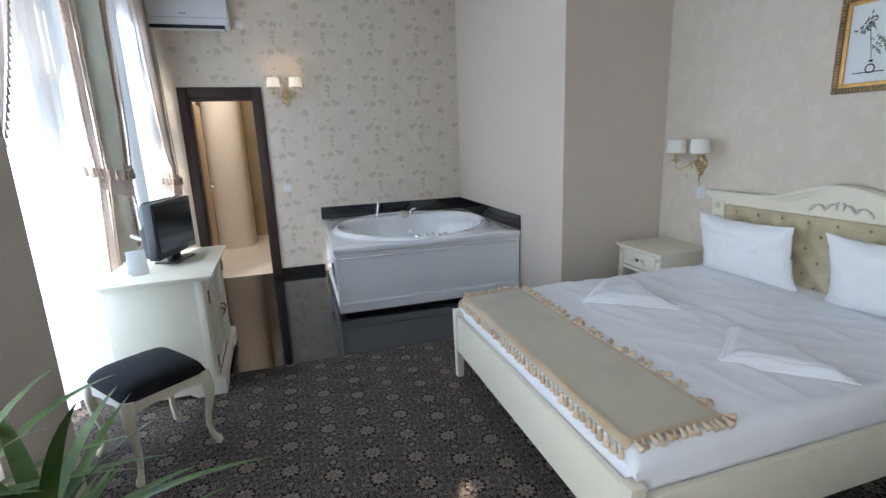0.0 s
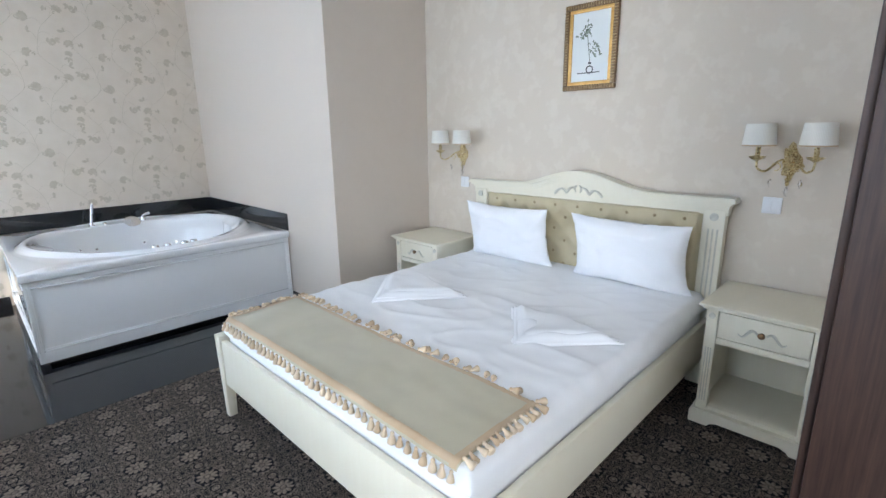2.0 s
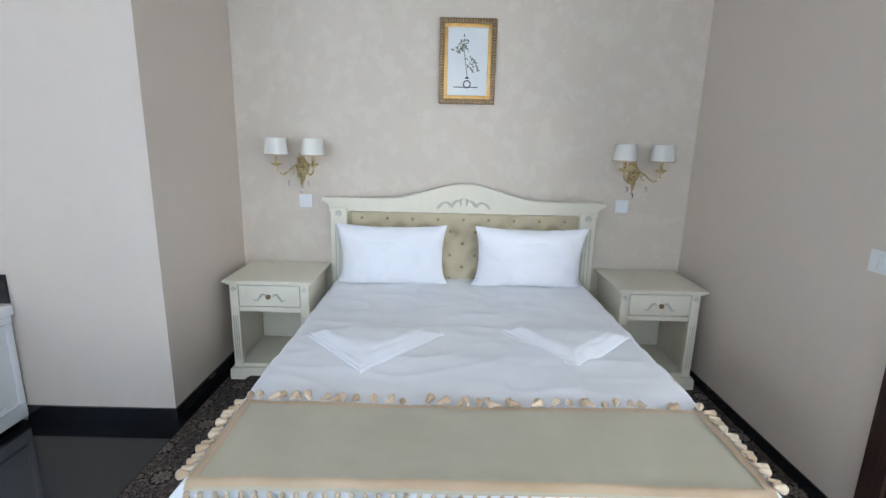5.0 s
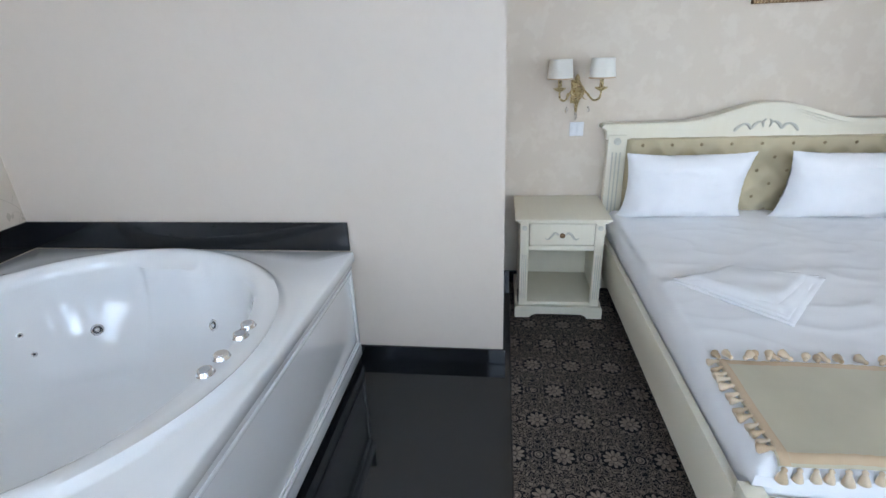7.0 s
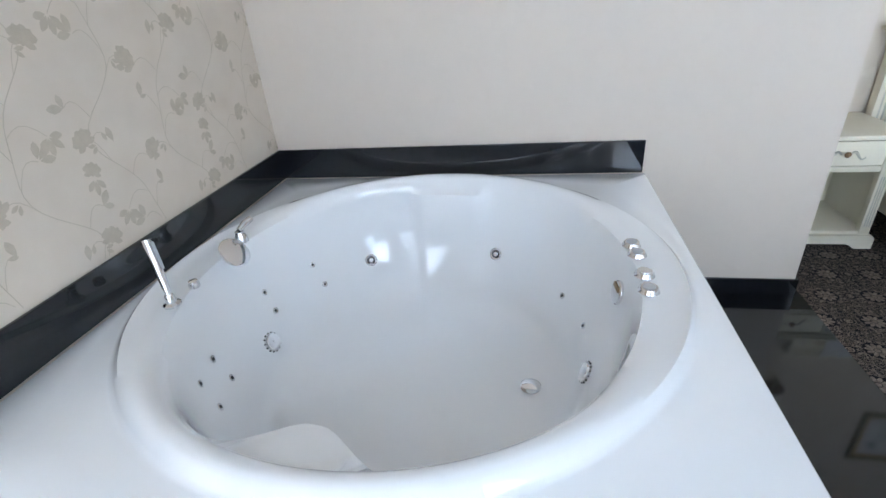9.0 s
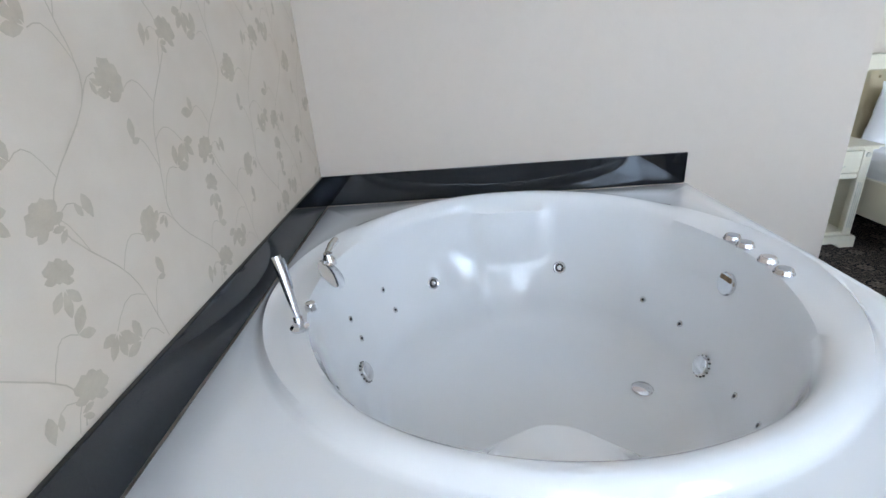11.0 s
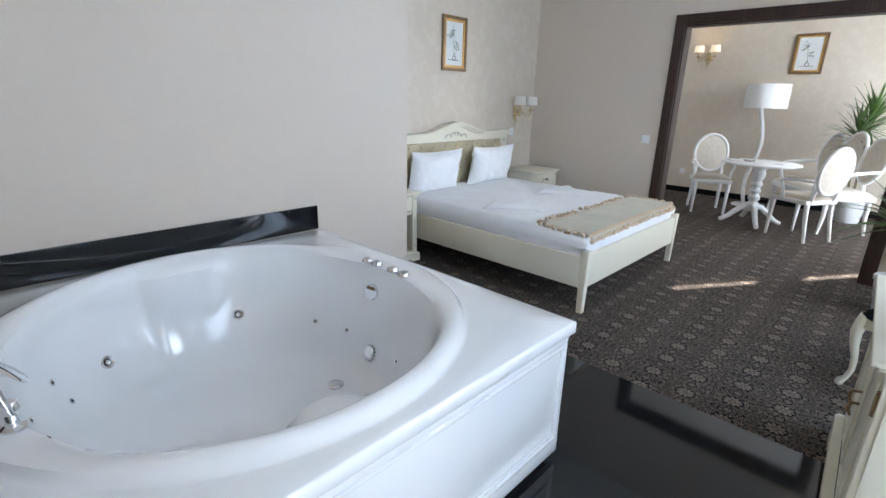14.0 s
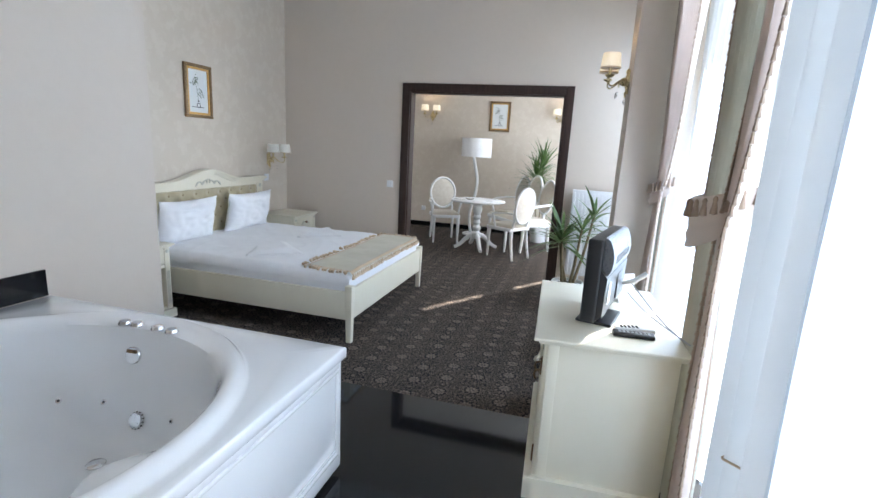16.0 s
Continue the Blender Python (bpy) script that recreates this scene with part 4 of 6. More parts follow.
def runner():
    t = thing("bed_runner", "olive-gold satin bed runner with tasselled braid edge", "bed runner")
    x0, x1, y0, y1 = 1.492, 1.892, 0.690, 2.245

    def zz(x, y):
        e = x - 1.489
        z = 0.545 - 0.060 * (1 - smooth01(e, -0.03, 0.035)) ** 1.6
        ey = min(y - BY0 - 0.026, BY1 - 0.026 - y)
        z = min(z, 0.545 - 0.075 * (1 - smooth01(ey, -0.03, 0.06)) ** 1.6)
        p = Vector((x * 2.1, y * 2.1, 0.3))
        return z + 0.010 * noise.noise(p) + 0.005 * noise.noise(p * 3.1) + 0.0022 * noise.noise(Vector((x * 16, y * 9, 2))) + 0.0068

    def cloth(x, y):
        return Vector((x, y, zz(x, y)))
    bm = bmesh.new()
    grid(bm, lambda u, v: cloth(x0 + (x1 - x0) * u, y0 + (y1 - y0) * v), 40, 90)
    body = part("cloth", bm, RUNNER, t)
    for a0, a1, b0, b1 in ((x0 + 0.004, x0 + 0.026, y0 + 0.03, y1 - 0.03), (x1 - 0.026, x1 - 0.004, y0 + 0.03, y1 - 0.03), (x0, x1, y0 + 0.004, y0 + 0.030), (x0, x1, y1 - 0.030, y1 - 0.004)):
        bm = bmesh.new()
        grid(bm, lambda u, v: cloth(a0 + (a1 - a0) * u, b0 + (b1 - b0) * v) + Vector((0, 0, 0.0035 + 0.0015 * math.sin(v * 260))), 4 if a1 - a0 < 0.1 else 40, 90 if b1 - b0 > 0.1 else 4)
        part("braid", bm, TRIM, t, "old-gold braid")
    rnd = random.Random(8)
    protos = []
    for mat in (TASSEL, TRIM):
        bm = lathe([(0.002, 0.0), (0.007, -0.004), (0.010, -0.010), (0.007, -0.016), (0.011, -0.024), (0.016, -0.038), (0.0185, -0.050), (0.013, -0.055), (0.002, -0.053)], 11)
        me = bpy.data.meshes.new("tassel")
        bmesh.ops.recalc_face_normals(bm, faces=bm.faces)
        bm.to_mesh(me)
        bm.free()
        me.materials.append(mat)
        for p in me.polygons:
            p.use_smooth = True
        protos.append(me)

    def tassel(p, m):
        ob = new("tassel", rnd.choice((protos[0], protos[0], protos[1])))
        ob.parent = t
        ob.matrix_basis = Matrix.Translation(p) @ m @ Matrix.Scale(rnd.uniform(0.62, 0.82), 4)
    n = 44
    for k in range(n):
        y = y0 + 0.012 + (y1 - y0 - 0.024) * k / (n - 1)
        tassel(cloth(x0 + 0.002, y) + Vector((-0.008, 0, 0.002)), Euler((rnd.uniform(-0.15, 0.15), rnd.uniform(0.05, 0.25), 0)).to_matrix().to_4x4())
        if rnd.random() < 0.8:
            tassel(cloth(x1 - 0.008, y) + Vector((0, 0, 0.012)), Euler((rnd.uniform(-0.7, 0.7), radians(rnd.uniform(-100, -70)), rnd.uniform(-0.9, 0.9))).to_matrix().to_4x4())
    n = 13
    for k in range(n):
        x = x0 + 0.03 + (x1 - x0 - 0.05) * k / (n - 1)
        tassel(cloth(x, y0 + 0.004) + Vector((0, 0, 0.010)), Euler((radians(rnd.uniform(-75, -60)), 0, rnd.uniform(-0.4, 0.4))).to_matrix().to_4x4())
        tassel(cloth(x, y1 - 0.004) + Vector((0, 0, 0.010)), Euler((radians(rnd.uniform(60, 75)), 0, rnd.uniform(-0.4, 0.4))).to_matrix().to_4x4())


runner()


# ---- bedside ----
def nightstand(m):
    """Open-front bedside cabinet with one drawer; front faces -x, origin at floor, middle of its back."""
    t = thing("nightstand", "ivory lacquered nightstand with one drawer and open shelf", "nightstand", m, "nightstands beside the bed")
    D, W, Hh = 0.435, 0.46, 0.622
    part("top", B(-D - 0.035, 0, -W / 2 - 0.03, W / 2 + 0.03, Hh - 0.014, Hh, 0.005, 3), IVORY, t)
    part("top_moulding", B(-D - 0.02, 0, -W / 2 - 0.016, W / 2 + 0.016, Hh - 0.028, Hh - 0.0145, 0.005, 2), IVORY, t)
    for s in (-1, 1):
        part("side_panel", B(-D + 0.03, -0.004, s * W / 2 - (0.016 if s > 0 else 0), s * W / 2 + (0 if s > 0 else 0.016), 0.07, Hh - 0.029, 0.002), IVORY, t)
        yc = s * (W / 2 - 0.024)
        p = part("post", B(-D - 0.004, -D + 0.036, yc - 0.025, yc + 0.025, 0.07, Hh - 0.029, 0.004), IVORY, t)
        part("rosette", prism([(0.014 * math.cos(k * math.pi / 10), 0.014 * math.sin(k * math.pi / 10)) for k in range(20)], -0.004, 0.002, "x"), PATINA, p, m=pose(-D - 0.005, yc, Hh - 0.06))
        for k in (-1, 0, 1):
            part("flute", B(-D - 0.0065, -D - 0.002, yc + k * 0.011 - 0.0025, yc + k * 0.011 + 0.0025, 0.12, 0.40, 0.001), PATINA, p)
    part("back_panel", B(-0.012, -0.002, -W / 2 + 0.016, W / 2 - 0.016, 0.07, Hh - 0.029), IVORY, t)
    part("shelf", B(-D + 0.004, -0.012, -W / 2 + 0.016, W / 2 - 0.016, 0.075, 0.093, 0.002), IVORY, t)
    part("rail", B(-D + 0.002, -0.012, -W / 2 + 0.049, W / 2 - 0.049, 0.425, 0.455, 0.003), IVORY, t)
    dr = part("drawer", B(-D - 0.004, -D + 0.016, -W / 2 + 0.053, W / 2 - 0.053, 0.461, 0.586, 0.004), IVORY, t)
    kn = part("knob", lathe([(0.006, 0), (0.006, 0.008), (0.014, 0.014), (0.015, 0.020), (0.009, 0.026), (0.002, 0.027)], 16), ANTIQUE, dr, "dark bronze knob", m=pose(-D - 0.004, 0, 0.524, 0, -90, 0))
    for s in (-1, 1):
        pts = [(-D - 0.005, s * (0.018 + 0.075 * u), 0.520 + 0.016 * math.sin(u * 6.0) - 0.012 * u) for u in [k / 16 for k in range(17)]]
        part("carved_scroll", tube(pts, [0.0055 * (0.5 + math.sin(math.pi * min(k / 16 + 0.1, 1))) * 0.8 for k in range(17)], 8), PATINA, dr)
    # plinth with bracket feet
    w2 = W / 2 + 0.022
    out = [(-w2, 0), (-w2 + 0.085, 0), (-w2 + 0.095, 0.014), (-w2 + 0.125, 0.026), (w2 - 0.125, 0.026), (w2 - 0.095, 0.014), (w2 - 0.085, 0), (w2, 0), (w2, 0.060), (w2 - 0.01, 0.074), (-w2 + 0.01, 0.074), (-w2, 0.060)]
    part("plinth", prism(out, -D - 0.024, -D + 0.03, "x"), IVORY, t)
    for s in (-1, 1):
        part("foot", B(-0.09, -0.004, s * w2 - (0.05 if s > 0 else 0), s * w2 + (0 if s > 0 else 0.05), 0, 0.07, 0.004), IVORY, t)
        part("plinth_side", B(-D + 0.03, -0.09, s * w2 - (0.018 if s > 0 else 0), s * w2 + (0 if s > 0 else 0.018), 0.02, 0.07, 0.004), IVORY, t)
    return t


ns = nightstand(pose(3.512, 2.590, 0))
copy_thing(ns, pose(3.512, 0.308, 0))


# ---- wall lamps ----
def sconce(m, lit, arm_turn=0.0):
    """Two-armed brass wall lamp; back plate on the plane y=0, arms towards -y."""
    t = thing("wall_lamp", ("lit" if lit else "unlit") + " brass two-arm wall lamp with pleated cream shades", "wall lamp", m, "lit wall lamps" if lit else "wall lamps by the bed")
    bm = bmesh.new()
    grid(bm, lambda u, v: ((0.038 + 0.010 * math.cos(6 * math.pi * v)) * math.sin(math.pi * u * 0.5) * math.cos(2 * math.pi * v), -0.030 * math.cos(math.pi * u * 0.5) - 0.002,
                           (0.082 + 0.012 * math.cos(10 * math.pi * v)) * math.sin(math.pi * u * 0.5) * math.sin(2 * math.pi * v)), 8, 40, closed_v=True)
    plate = part("back_plate", bm, BRASS, t, "cast brass leaf-shaped back plate")
    part("boss", lathe([(0.004, -0.034), (0.022, -0.022), (0.031, 0.0), (0.022, 0.022), (0.004, 0.034)], 18, (0, -0.040, 0)), BRASS, plate)
    part("finial", lathe([(0.003, -0.05), (0.009, -0.036), (0.006, -0.026), (0.013, -0.018), (0.004, -0.004)], 14, (0, -0.022, -0.065)), BRASS, plate)
    part("crown", lathe([(0.012, 0.0), (0.016, 0.012), (0.008, 0.026), (0.003, 0.035)], 14, (0, -0.018, 0.062)), BRASS, plate)
    for s in (-1, 1):
        cx, cy = s * 0.112, -0.150
        pts = bez((s * 0.01, -0.035, 0.0), (s * 0.04, -0.055, 0.05), (s * 0.060, -0.115, -0.060), (s * 0.094, -0.140, -0.035), 14) + bez((s * 0.094, -0.140, -0.035), (s * 0.106, -0.148, -0.026), (cx, cy, -0.03), (cx, cy, 0.02), 8)[1:]
        arm = part("arm", tube(pts, 0.0052, 10), BRASS, t, "curled brass arm")
        curl = [(s * (0.045 + 0.018 * math.cos(a)), -0.072, -0.02 + 0.018 * math.sin(a)) for a in [k * 0.45 for k in range(12)]]
        part("scroll", tube(curl, [0.0045 - 0.0002 * k for k in range(12)], 8), BRASS, arm)
        part("drip_cup", lathe([(0.006, 0.010), (0.028, 0.022), (0.036, 0.030), (0.035, 0.033), (0.012, 0.026)], 20, (cx, cy, 0)), BRASS, arm)
        part("candle", lathe([(0.011, 0.028), (0.011, 0.075), (0.013, 0.078), (0.003, 0.08)], 14, (cx, cy, 0)), BRASS, arm)
        bm = bmesh.new()
        prof = [(0.069, 0.078), (0.071, 0.080), (0.0605, 0.182), (0.0585, 0.182), (0.068, 0.080)]
        n = 40
        grid(bm, lambda u, v: (prof[round(u * 4)][0] * math.cos(2 * math.pi * v), prof[round(u * 4)][0] * math.sin(2 * math.pi * v), prof[round(u * 4)][1]), 4, n, closed_v=True)
        sh = part("shade", bm, SHADE_ON if lit else SHADE_OFF, t, "lit cream shade" if lit else "cream pleated shade", m=pose(cx, cy, 0))
        part("shade_trim", lathe([(0.0705, 0.079), (0.0720, 0.082), (0.0705, 0.086)], n), TRIM, sh)
        part("bulb", lathe([(0.008, 0.08), (0.014, 0.10), (0.012, 0.125), (0.002, 0.142)], 12), SHADE_ON if lit else WHITE_PLASTIC, sh)
        part("crystal_drop", lathe([(0.001, 0.0), (0.008, -0.012), (0.010, -0.022), (0.001, -0.040)], 6, (s * 0.06, -0.085, -0.075)), CRYSTAL, arm)
    part("crystal_drop", lathe([(0.001, 0.0), (0.009, -0.014), (0.011, -0.026), (0.001, -0.048)], 6, (0, -0.022, -0.118)), CRYSTAL, plate)
    if lit:
        lamp("lamp_light", "POINT", 0.2, (1.0, 0.72, 0.40), m @ pose(-0.112, -0.150, 0.13), radius=0.03)
        lamp("lamp_light", "POINT", 0.2, (1.0, 0.72, 0.40), m @ pose(0.112, -0.150, 0.13), radius=0.03)
    return t


sconce(pose(XB, 2.50, 1.245, 0, 0, -90), False)
sconce(pose(XB, 0.375, 1.255, 0, 0, -90), False)
sconce(pose(0.585, YN, 2.01, 0, 0, 0), True)
sconce(pose(-0.37, 1.47, 2.06, 0, 0, -90) @ pose(0, 0, 0, 0, 0, 180), True)


def switch(m, label="white double light switch"):
    t = thing("wall_switch", label, "light switch", m, "wall switches")
    part("plate", B(-0.041, 0.041, -0.009, 0, -0.041, 0.041, 0.003), WHITE_PLASTIC, t)
    for s in (-1, 1):
        part("rocker", B(s * 0.0145 - 0.0135, s * 0.0145 + 0.0135, -0.013, -0.009, -0.028, 0.028, 0.002), WHITE_PLASTIC, t)


switch(pose(XB, 2.485, 1.03, 0, 0, -90))
switch(pose(XB, 0.425, 1.04, 0, 0, -90))
switch(pose(0.497, YN, 1.015))
switch(pose(2.10, 0.0, 1.04, 0, 0, 180))
switch(pose(0.20, YN, 2.74), "white socket plate beside the air conditioner")


def picture(m, w, h, label, seed):
    """Gilt frame on the plane y=0, facing -y, with a plant study on white paper."""
    t = thing("framed_picture", label, "picture", m)
    f = 0.030
    for x0, x1, z0, z1 in ((-w / 2, w / 2, h / 2 - f, h / 2), (-w / 2, w / 2, -h / 2, -h / 2 + f), (-w / 2, -w / 2 + f, -h / 2 + f, h / 2 - f), (w / 2 - f, w / 2, -h / 2 + f, h / 2 - f)):
        fr = part("frame", B(x0, x1, -0.026, 0, z0, z1, 0.006), ANTIQUE, t, "dark bronze ribbed moulding")
        lengthwise = (x1 - x0) > (z1 - z0)
        n = int(max(x1 - x0, z1 - z0) / 0.016)
        bm = bmesh.new()
        for k in range(n):
            c = (k + 0.5) / n
            if lengthwise:
                cx, cz = x0 + (x1 - x0) * c, (z0 + z1) / 2
                box(bm, cx - 0.0038, cx + 0.0038, -0.0300, -0.024, cz - 0.012, cz + 0.012, 0.002, 1)
            else:
                cx, cz = (x0 + x1) / 2, z0 + (z1 - z0) * c
                box(bm, cx - 0.012, cx + 0.012, -0.0295, -0.024, cz - 0.0038, cz + 0.0038, 0.002, 1)
        part("beading", bm, BEAD, fr)
    g = f + 0.021
    for x0, x1, z0, z1 in ((-w / 2 + f, w / 2 - f, h / 2 - g, h / 2 - f), (-w / 2 + f, w / 2 - f, -h / 2 + f, -h / 2 + g), (-w / 2 + f, -w / 2 + g, -h / 2 + g, h / 2 - g), (w / 2 - g, w / 2 - f, -h / 2 + g, h / 2 - g)):
        part("inner_frame", B(x0, x1, -0.019, -0.002, z0, z1, 0.004), GOLD_FRAME, t, "gilt inner moulding")
    part("paper", B(-w / 2 + g - 0.002, w / 2 - g + 0.002, -0.009, -0.004, -h / 2 + g - 0.002, h / 2 - g + 0.002), PAPER, t)
    rnd = random.Random(seed)
    bm, bd = bmesh.new(), bmesh.new()
    pw, ph = w - 2 * g, h - 2 * g

    def blob(b, x, z, a, r):
        q = [b.verts.new((x + r * math.cos(k * 1.0472) * math.cos(a) - 0.45 * r * math.sin(k * 1.0472) * math.sin(a), -0.0098,
                          z + r * math.cos(k * 1.0472) * math.sin(a) + 0.45 * r * math.sin(k * 1.0472) * math.cos(a))) for k in range(6)]
        b.faces.new(q)
    for cx, cz, n, sp in ((-0.14, 0.26, 26, 0.15), (-0.22, 0.18, 14, 0.10), (0.06, 0.02, 14, 0.12), (0.14, -0.06, 14, 0.14)):
        for k in range(n):
            blob(bm if rnd.random() < 0.92 else bd, (cx + rnd.gauss(0, sp * 0.55)) * pw, (cz + rnd.gauss(0, sp * 0.4)) * ph, rnd.uniform(0, 3.1), rnd.uniform(0.005, 0.013))
    # stem, vase and table line
    for k in range(24):
        blob(bm, (-0.1 + 0.1 * k / 24) * pw, (0.2 - 0.42 * k / 24) * ph, 1.6, 0.006)
    for k in range(20):
        blob(bd, (-0.32 + 0.6 * k / 20) * pw, -0.375 * ph, 0.0, 0.007)
    for k in range(14):
        a = k / 14 * 2 * math.pi
        blob(bd, (0.0 + 0.085 * math.cos(a)) * pw, (-0.33 + 0.052 * math.sin(a)) * ph, a + 1.6, 0.009)
    for k in range(6):
        blob(bd, (-0.03 + 0.012 * k) * pw, -0.235 * ph, 1.5, 0.007)
    tagged(part("drawing_leaves", bm, INK, t, smooth=False), kind="stuff")
    tagged(part("drawing_vase", bd, INK_DARK, t, smooth=False), kind="stuff")


picture(pose(XB, 1.460, 1.905, 0, 0, -90), 0.345, 0.495, "gilt-framed plant study hanging above the bed", 2)

# ---- curtains ----
def drape(name, strips, label, z1=3.12, ztie=1.33):
    """A tied-back curtain. strips: (kind, top a, top b, tie a, tie b, foot a, foot b, x at the top, x at the tie) along the window wall."""
    t = thing(name, label, "curtain", group="tied curtains")
    for mat, ta, tb, ia, ib, fa, fb, xt, xi in strips:
        bm = bmesh.new()
        pleats = max(int((tb - ta) / 0.075), 2)

        def fn(u, v):
            z = 0.012 + (z1 - 0.012) * v
            if z > ztie:
                k = ((z - ztie) / (z1 - ztie)) ** 0.5
                a, b, x = ia + (ta - ia) * k, ib + (tb - ib) * k, xi + (xt - xi) * k
                amp = 0.008 + 0.020 * k
            else:
                k = ((ztie - z) / ztie) ** 0.7
                a, b, x = ia + (fa - ia) * k, ib + (fb - ib) * k, xi + (xt - xi) * min(k * 1.4, 1)
                amp = 0.008 + 0.016 * k
            w = 2 * math.pi * pleats * u + 0.5 * math.sin(z * 1.7 + ta * 5)
            return (x + amp * math.sin(w) + 0.006 * noise.noise(Vector((u * 4, z * 2, ta))), a + (b - a) * u + 0.3 * amp * math.cos(w), z)
        grid(bm, fn, pleats * 12, 60)
        ob = part("panel", bm, mat, t)
        # tasselled fringe down both free edges
        for u in (0.0, 1.0):
            fr = bmesh.new()
            n = 78
            for k in range(n):
                p = Vector(fn(u, 0.02 + 0.96 * k / n))
                side = -1 if u == 0 else 1
                lathe([(0.002, 0.008), (0.006, 0.0), (0.005, -0.008), (0.009, -0.030), (0.002, -0.033)], 6, (p.x + 0.010, p.y + side * 0.010, p.z), fr)
            tagged(part("fringe", fr, FRINGE, ob, "tasselled fringe"), kind="stuff")
    return t


def tieback(t, x, ya, yb, z, mat, depth=0.10, sag=0.07):
    """A swagged band round the gathered curtain with a tassel fringe."""
    bm = bmesh.new()

    def fn(u, v):
        a = math.pi * u
        y = (ya + yb) / 2 - (yb - ya) / 2 * math.cos(a)
        return (x + depth * math.sin(a) + 0.004 * math.sin(v * 19), y, z + 0.05 * (u - 0.5) * 2 * 0.5 + 0.10 * (1 - v) - sag * math.sin(a) * (0.4 + 0.6 * v))
    grid(bm, fn, 28, 8)
    band = part("tieback", bm, mat, t, "swagged fabric tieback")
    fr = bmesh.new()
    for k in range(16):
        p = fn(k / 15, 0.10)
        lathe([(0.003, 0.010), (0.009, 0.0), (0.007, -0.012), (0.014, -0.052), (0.003, -0.056)], 8, (p[0] + 0.006, p[1], p[2]), fr)
    tagged(part("fringe", fr, FRINGE, band, "tassels on the tieback"), kind="stuff")


G, K = CURTAIN_GREEN, CURTAIN_PINK
d1 = drape("curtain_south", [(G, 1.72, 2.0, 1.74, 1.84, 1.72, 1.92, -0.66, -0.68), (K, 1.85, 2.70, 1.78, 1.94, 1.80, 2.04, -0.60, -0.63)], "dusty pink and sage curtain tied back beside the window pier")
tieback(d1, -0.70, 1.73, 1.96, 1.28, K, 0.13, 0.09)
d2 = drape("curtain_middle", [(K, 3.16, 3.34, 3.27, 3.38, 3.14, 3.32, -0.645, -0.63), (G, 3.26, 3.82, 3.30, 3.62, 3.22, 3.66, -0.605, -0.585), (K, 3.78, 3.93, 3.58, 3.65, 3.60, 3.72, -0.575, -0.580)],
           "sage and dusty pink curtain tied back between the windows")
tieback(d2, -0.70, 3.25, 3.66, 1.34, K, 0.20, 0.15)
d3 = drape("curtain_north", [(K, 4.62, 4.96, 4.98, 5.12, 4.92, 5.10, -0.60, -0.57), (G, 4.88, 5.24, 5.08, 5.24, 5.04, 5.24, -0.62, -0.58)], "dusty pink and sage curtain tied back beside the bathroom door")
tieback(d3, -0.70, 4.95, 5.26, 1.16, K, 0.17, 0.12)


def sheer(name, x, y0, y1, pleat, amp, z1=3.12, group="voile curtains", back=0.0):
    bm = bmesh.new()
    n = int((y1 - y0) / pleat * 10)

    def fn(u, v):
        y, z = y0 + (y1 - y0) * u, 0.01 + (z1 - 0.01) * v
        w = 2 * math.pi * (y1 - y0) / pleat * u
        return (x - back * smooth01(y, y0 + 0.45, y0 + 0.75) + amp * math.sin(w + 0.4 * math.sin(z * 1.1 + y * 3)) * (0.75 + 0.25 * math.sin(y * 7)) + 0.012 * noise.noise(Vector((y * 3, z, x))), y + 0.3 * amp * math.cos(w), z)
    grid(bm, fn, n, 30)
    return tagged(part(name, bm, SHEER), "long white voile curtain glowing with daylight", "curtain", group)


sheer("voile_curtain", -0.80, 2.57, 3.78, 0.13, 0.028)
sheer("voile_curtain", -0.80, 1.72, 2.50, 0.13, 0.022)
v2 = sheer("voile_curtain", -0.66, 4.10, 5.28, 0.18, 0.04, back=0.04)


def gathered(u, z):
    w = 2 * math.pi * 3 * u + 0.5 * math.sin(z * 0.9)
    return Vector((-0.635 + 0.030 * (1 + math.sin(w)) - 0.02 * u + 0.008 * noise.noise(Vector((u * 5, z * 1.3, 1))), 3.84 + 0.36 * u + 0.014 * math.cos(w), z))


bm = bmesh.new()
grid(bm, lambda u, v: gathered(u, 0.01 + 3.11 * v), 110, 40)
part("gathered_edge", bm, VOILE_SHADED, v2, "gathered edge of the voile in grey-blue shade")
for ua, ub, z in ((0.30, 0.52, 0.66), (0.58, 0.82, 0.57)):
    pts = [gathered(ua + (ub - ua) * k / 10, z - 0.02 * k / 10) + Vector((0.004, 0, 0)) for k in range(11)]
    part("hem_cord", tube(pts, 0.004, 6), TRIM, v2, "thin gold cord")
sheer("alcove_voile", -0.90, 0.03, 1.23, 0.14, 0.03)
sheer("dining_voile", -0.85, -2.75, -1.83, 0.14, 0.03, group="dining voile curtains")
sheer("dining_voile", -0.85, -1.70, -1.00, 0.14, 0.03, group="dining voile curtains")
setting("curtain_rail", B(-0.84, -0.58, 1.71, YN - 0.01, 3.12, 3.16, 0.005), WHITE_PLASTIC, "white curtain rail under the ceiling", "curtain rail")
setting("curtain_rail_dining", B(-0.90, -0.80, -3.0, -0.9, 3.12, 3.16, 0.005), WHITE_PLASTIC, "white curtain rail under the ceiling", "curtain rail")


# ---- TV cabinet and what stands on it ----
CAB = pose(-0.272, 3.060, 0, 0, 0, 2.2)


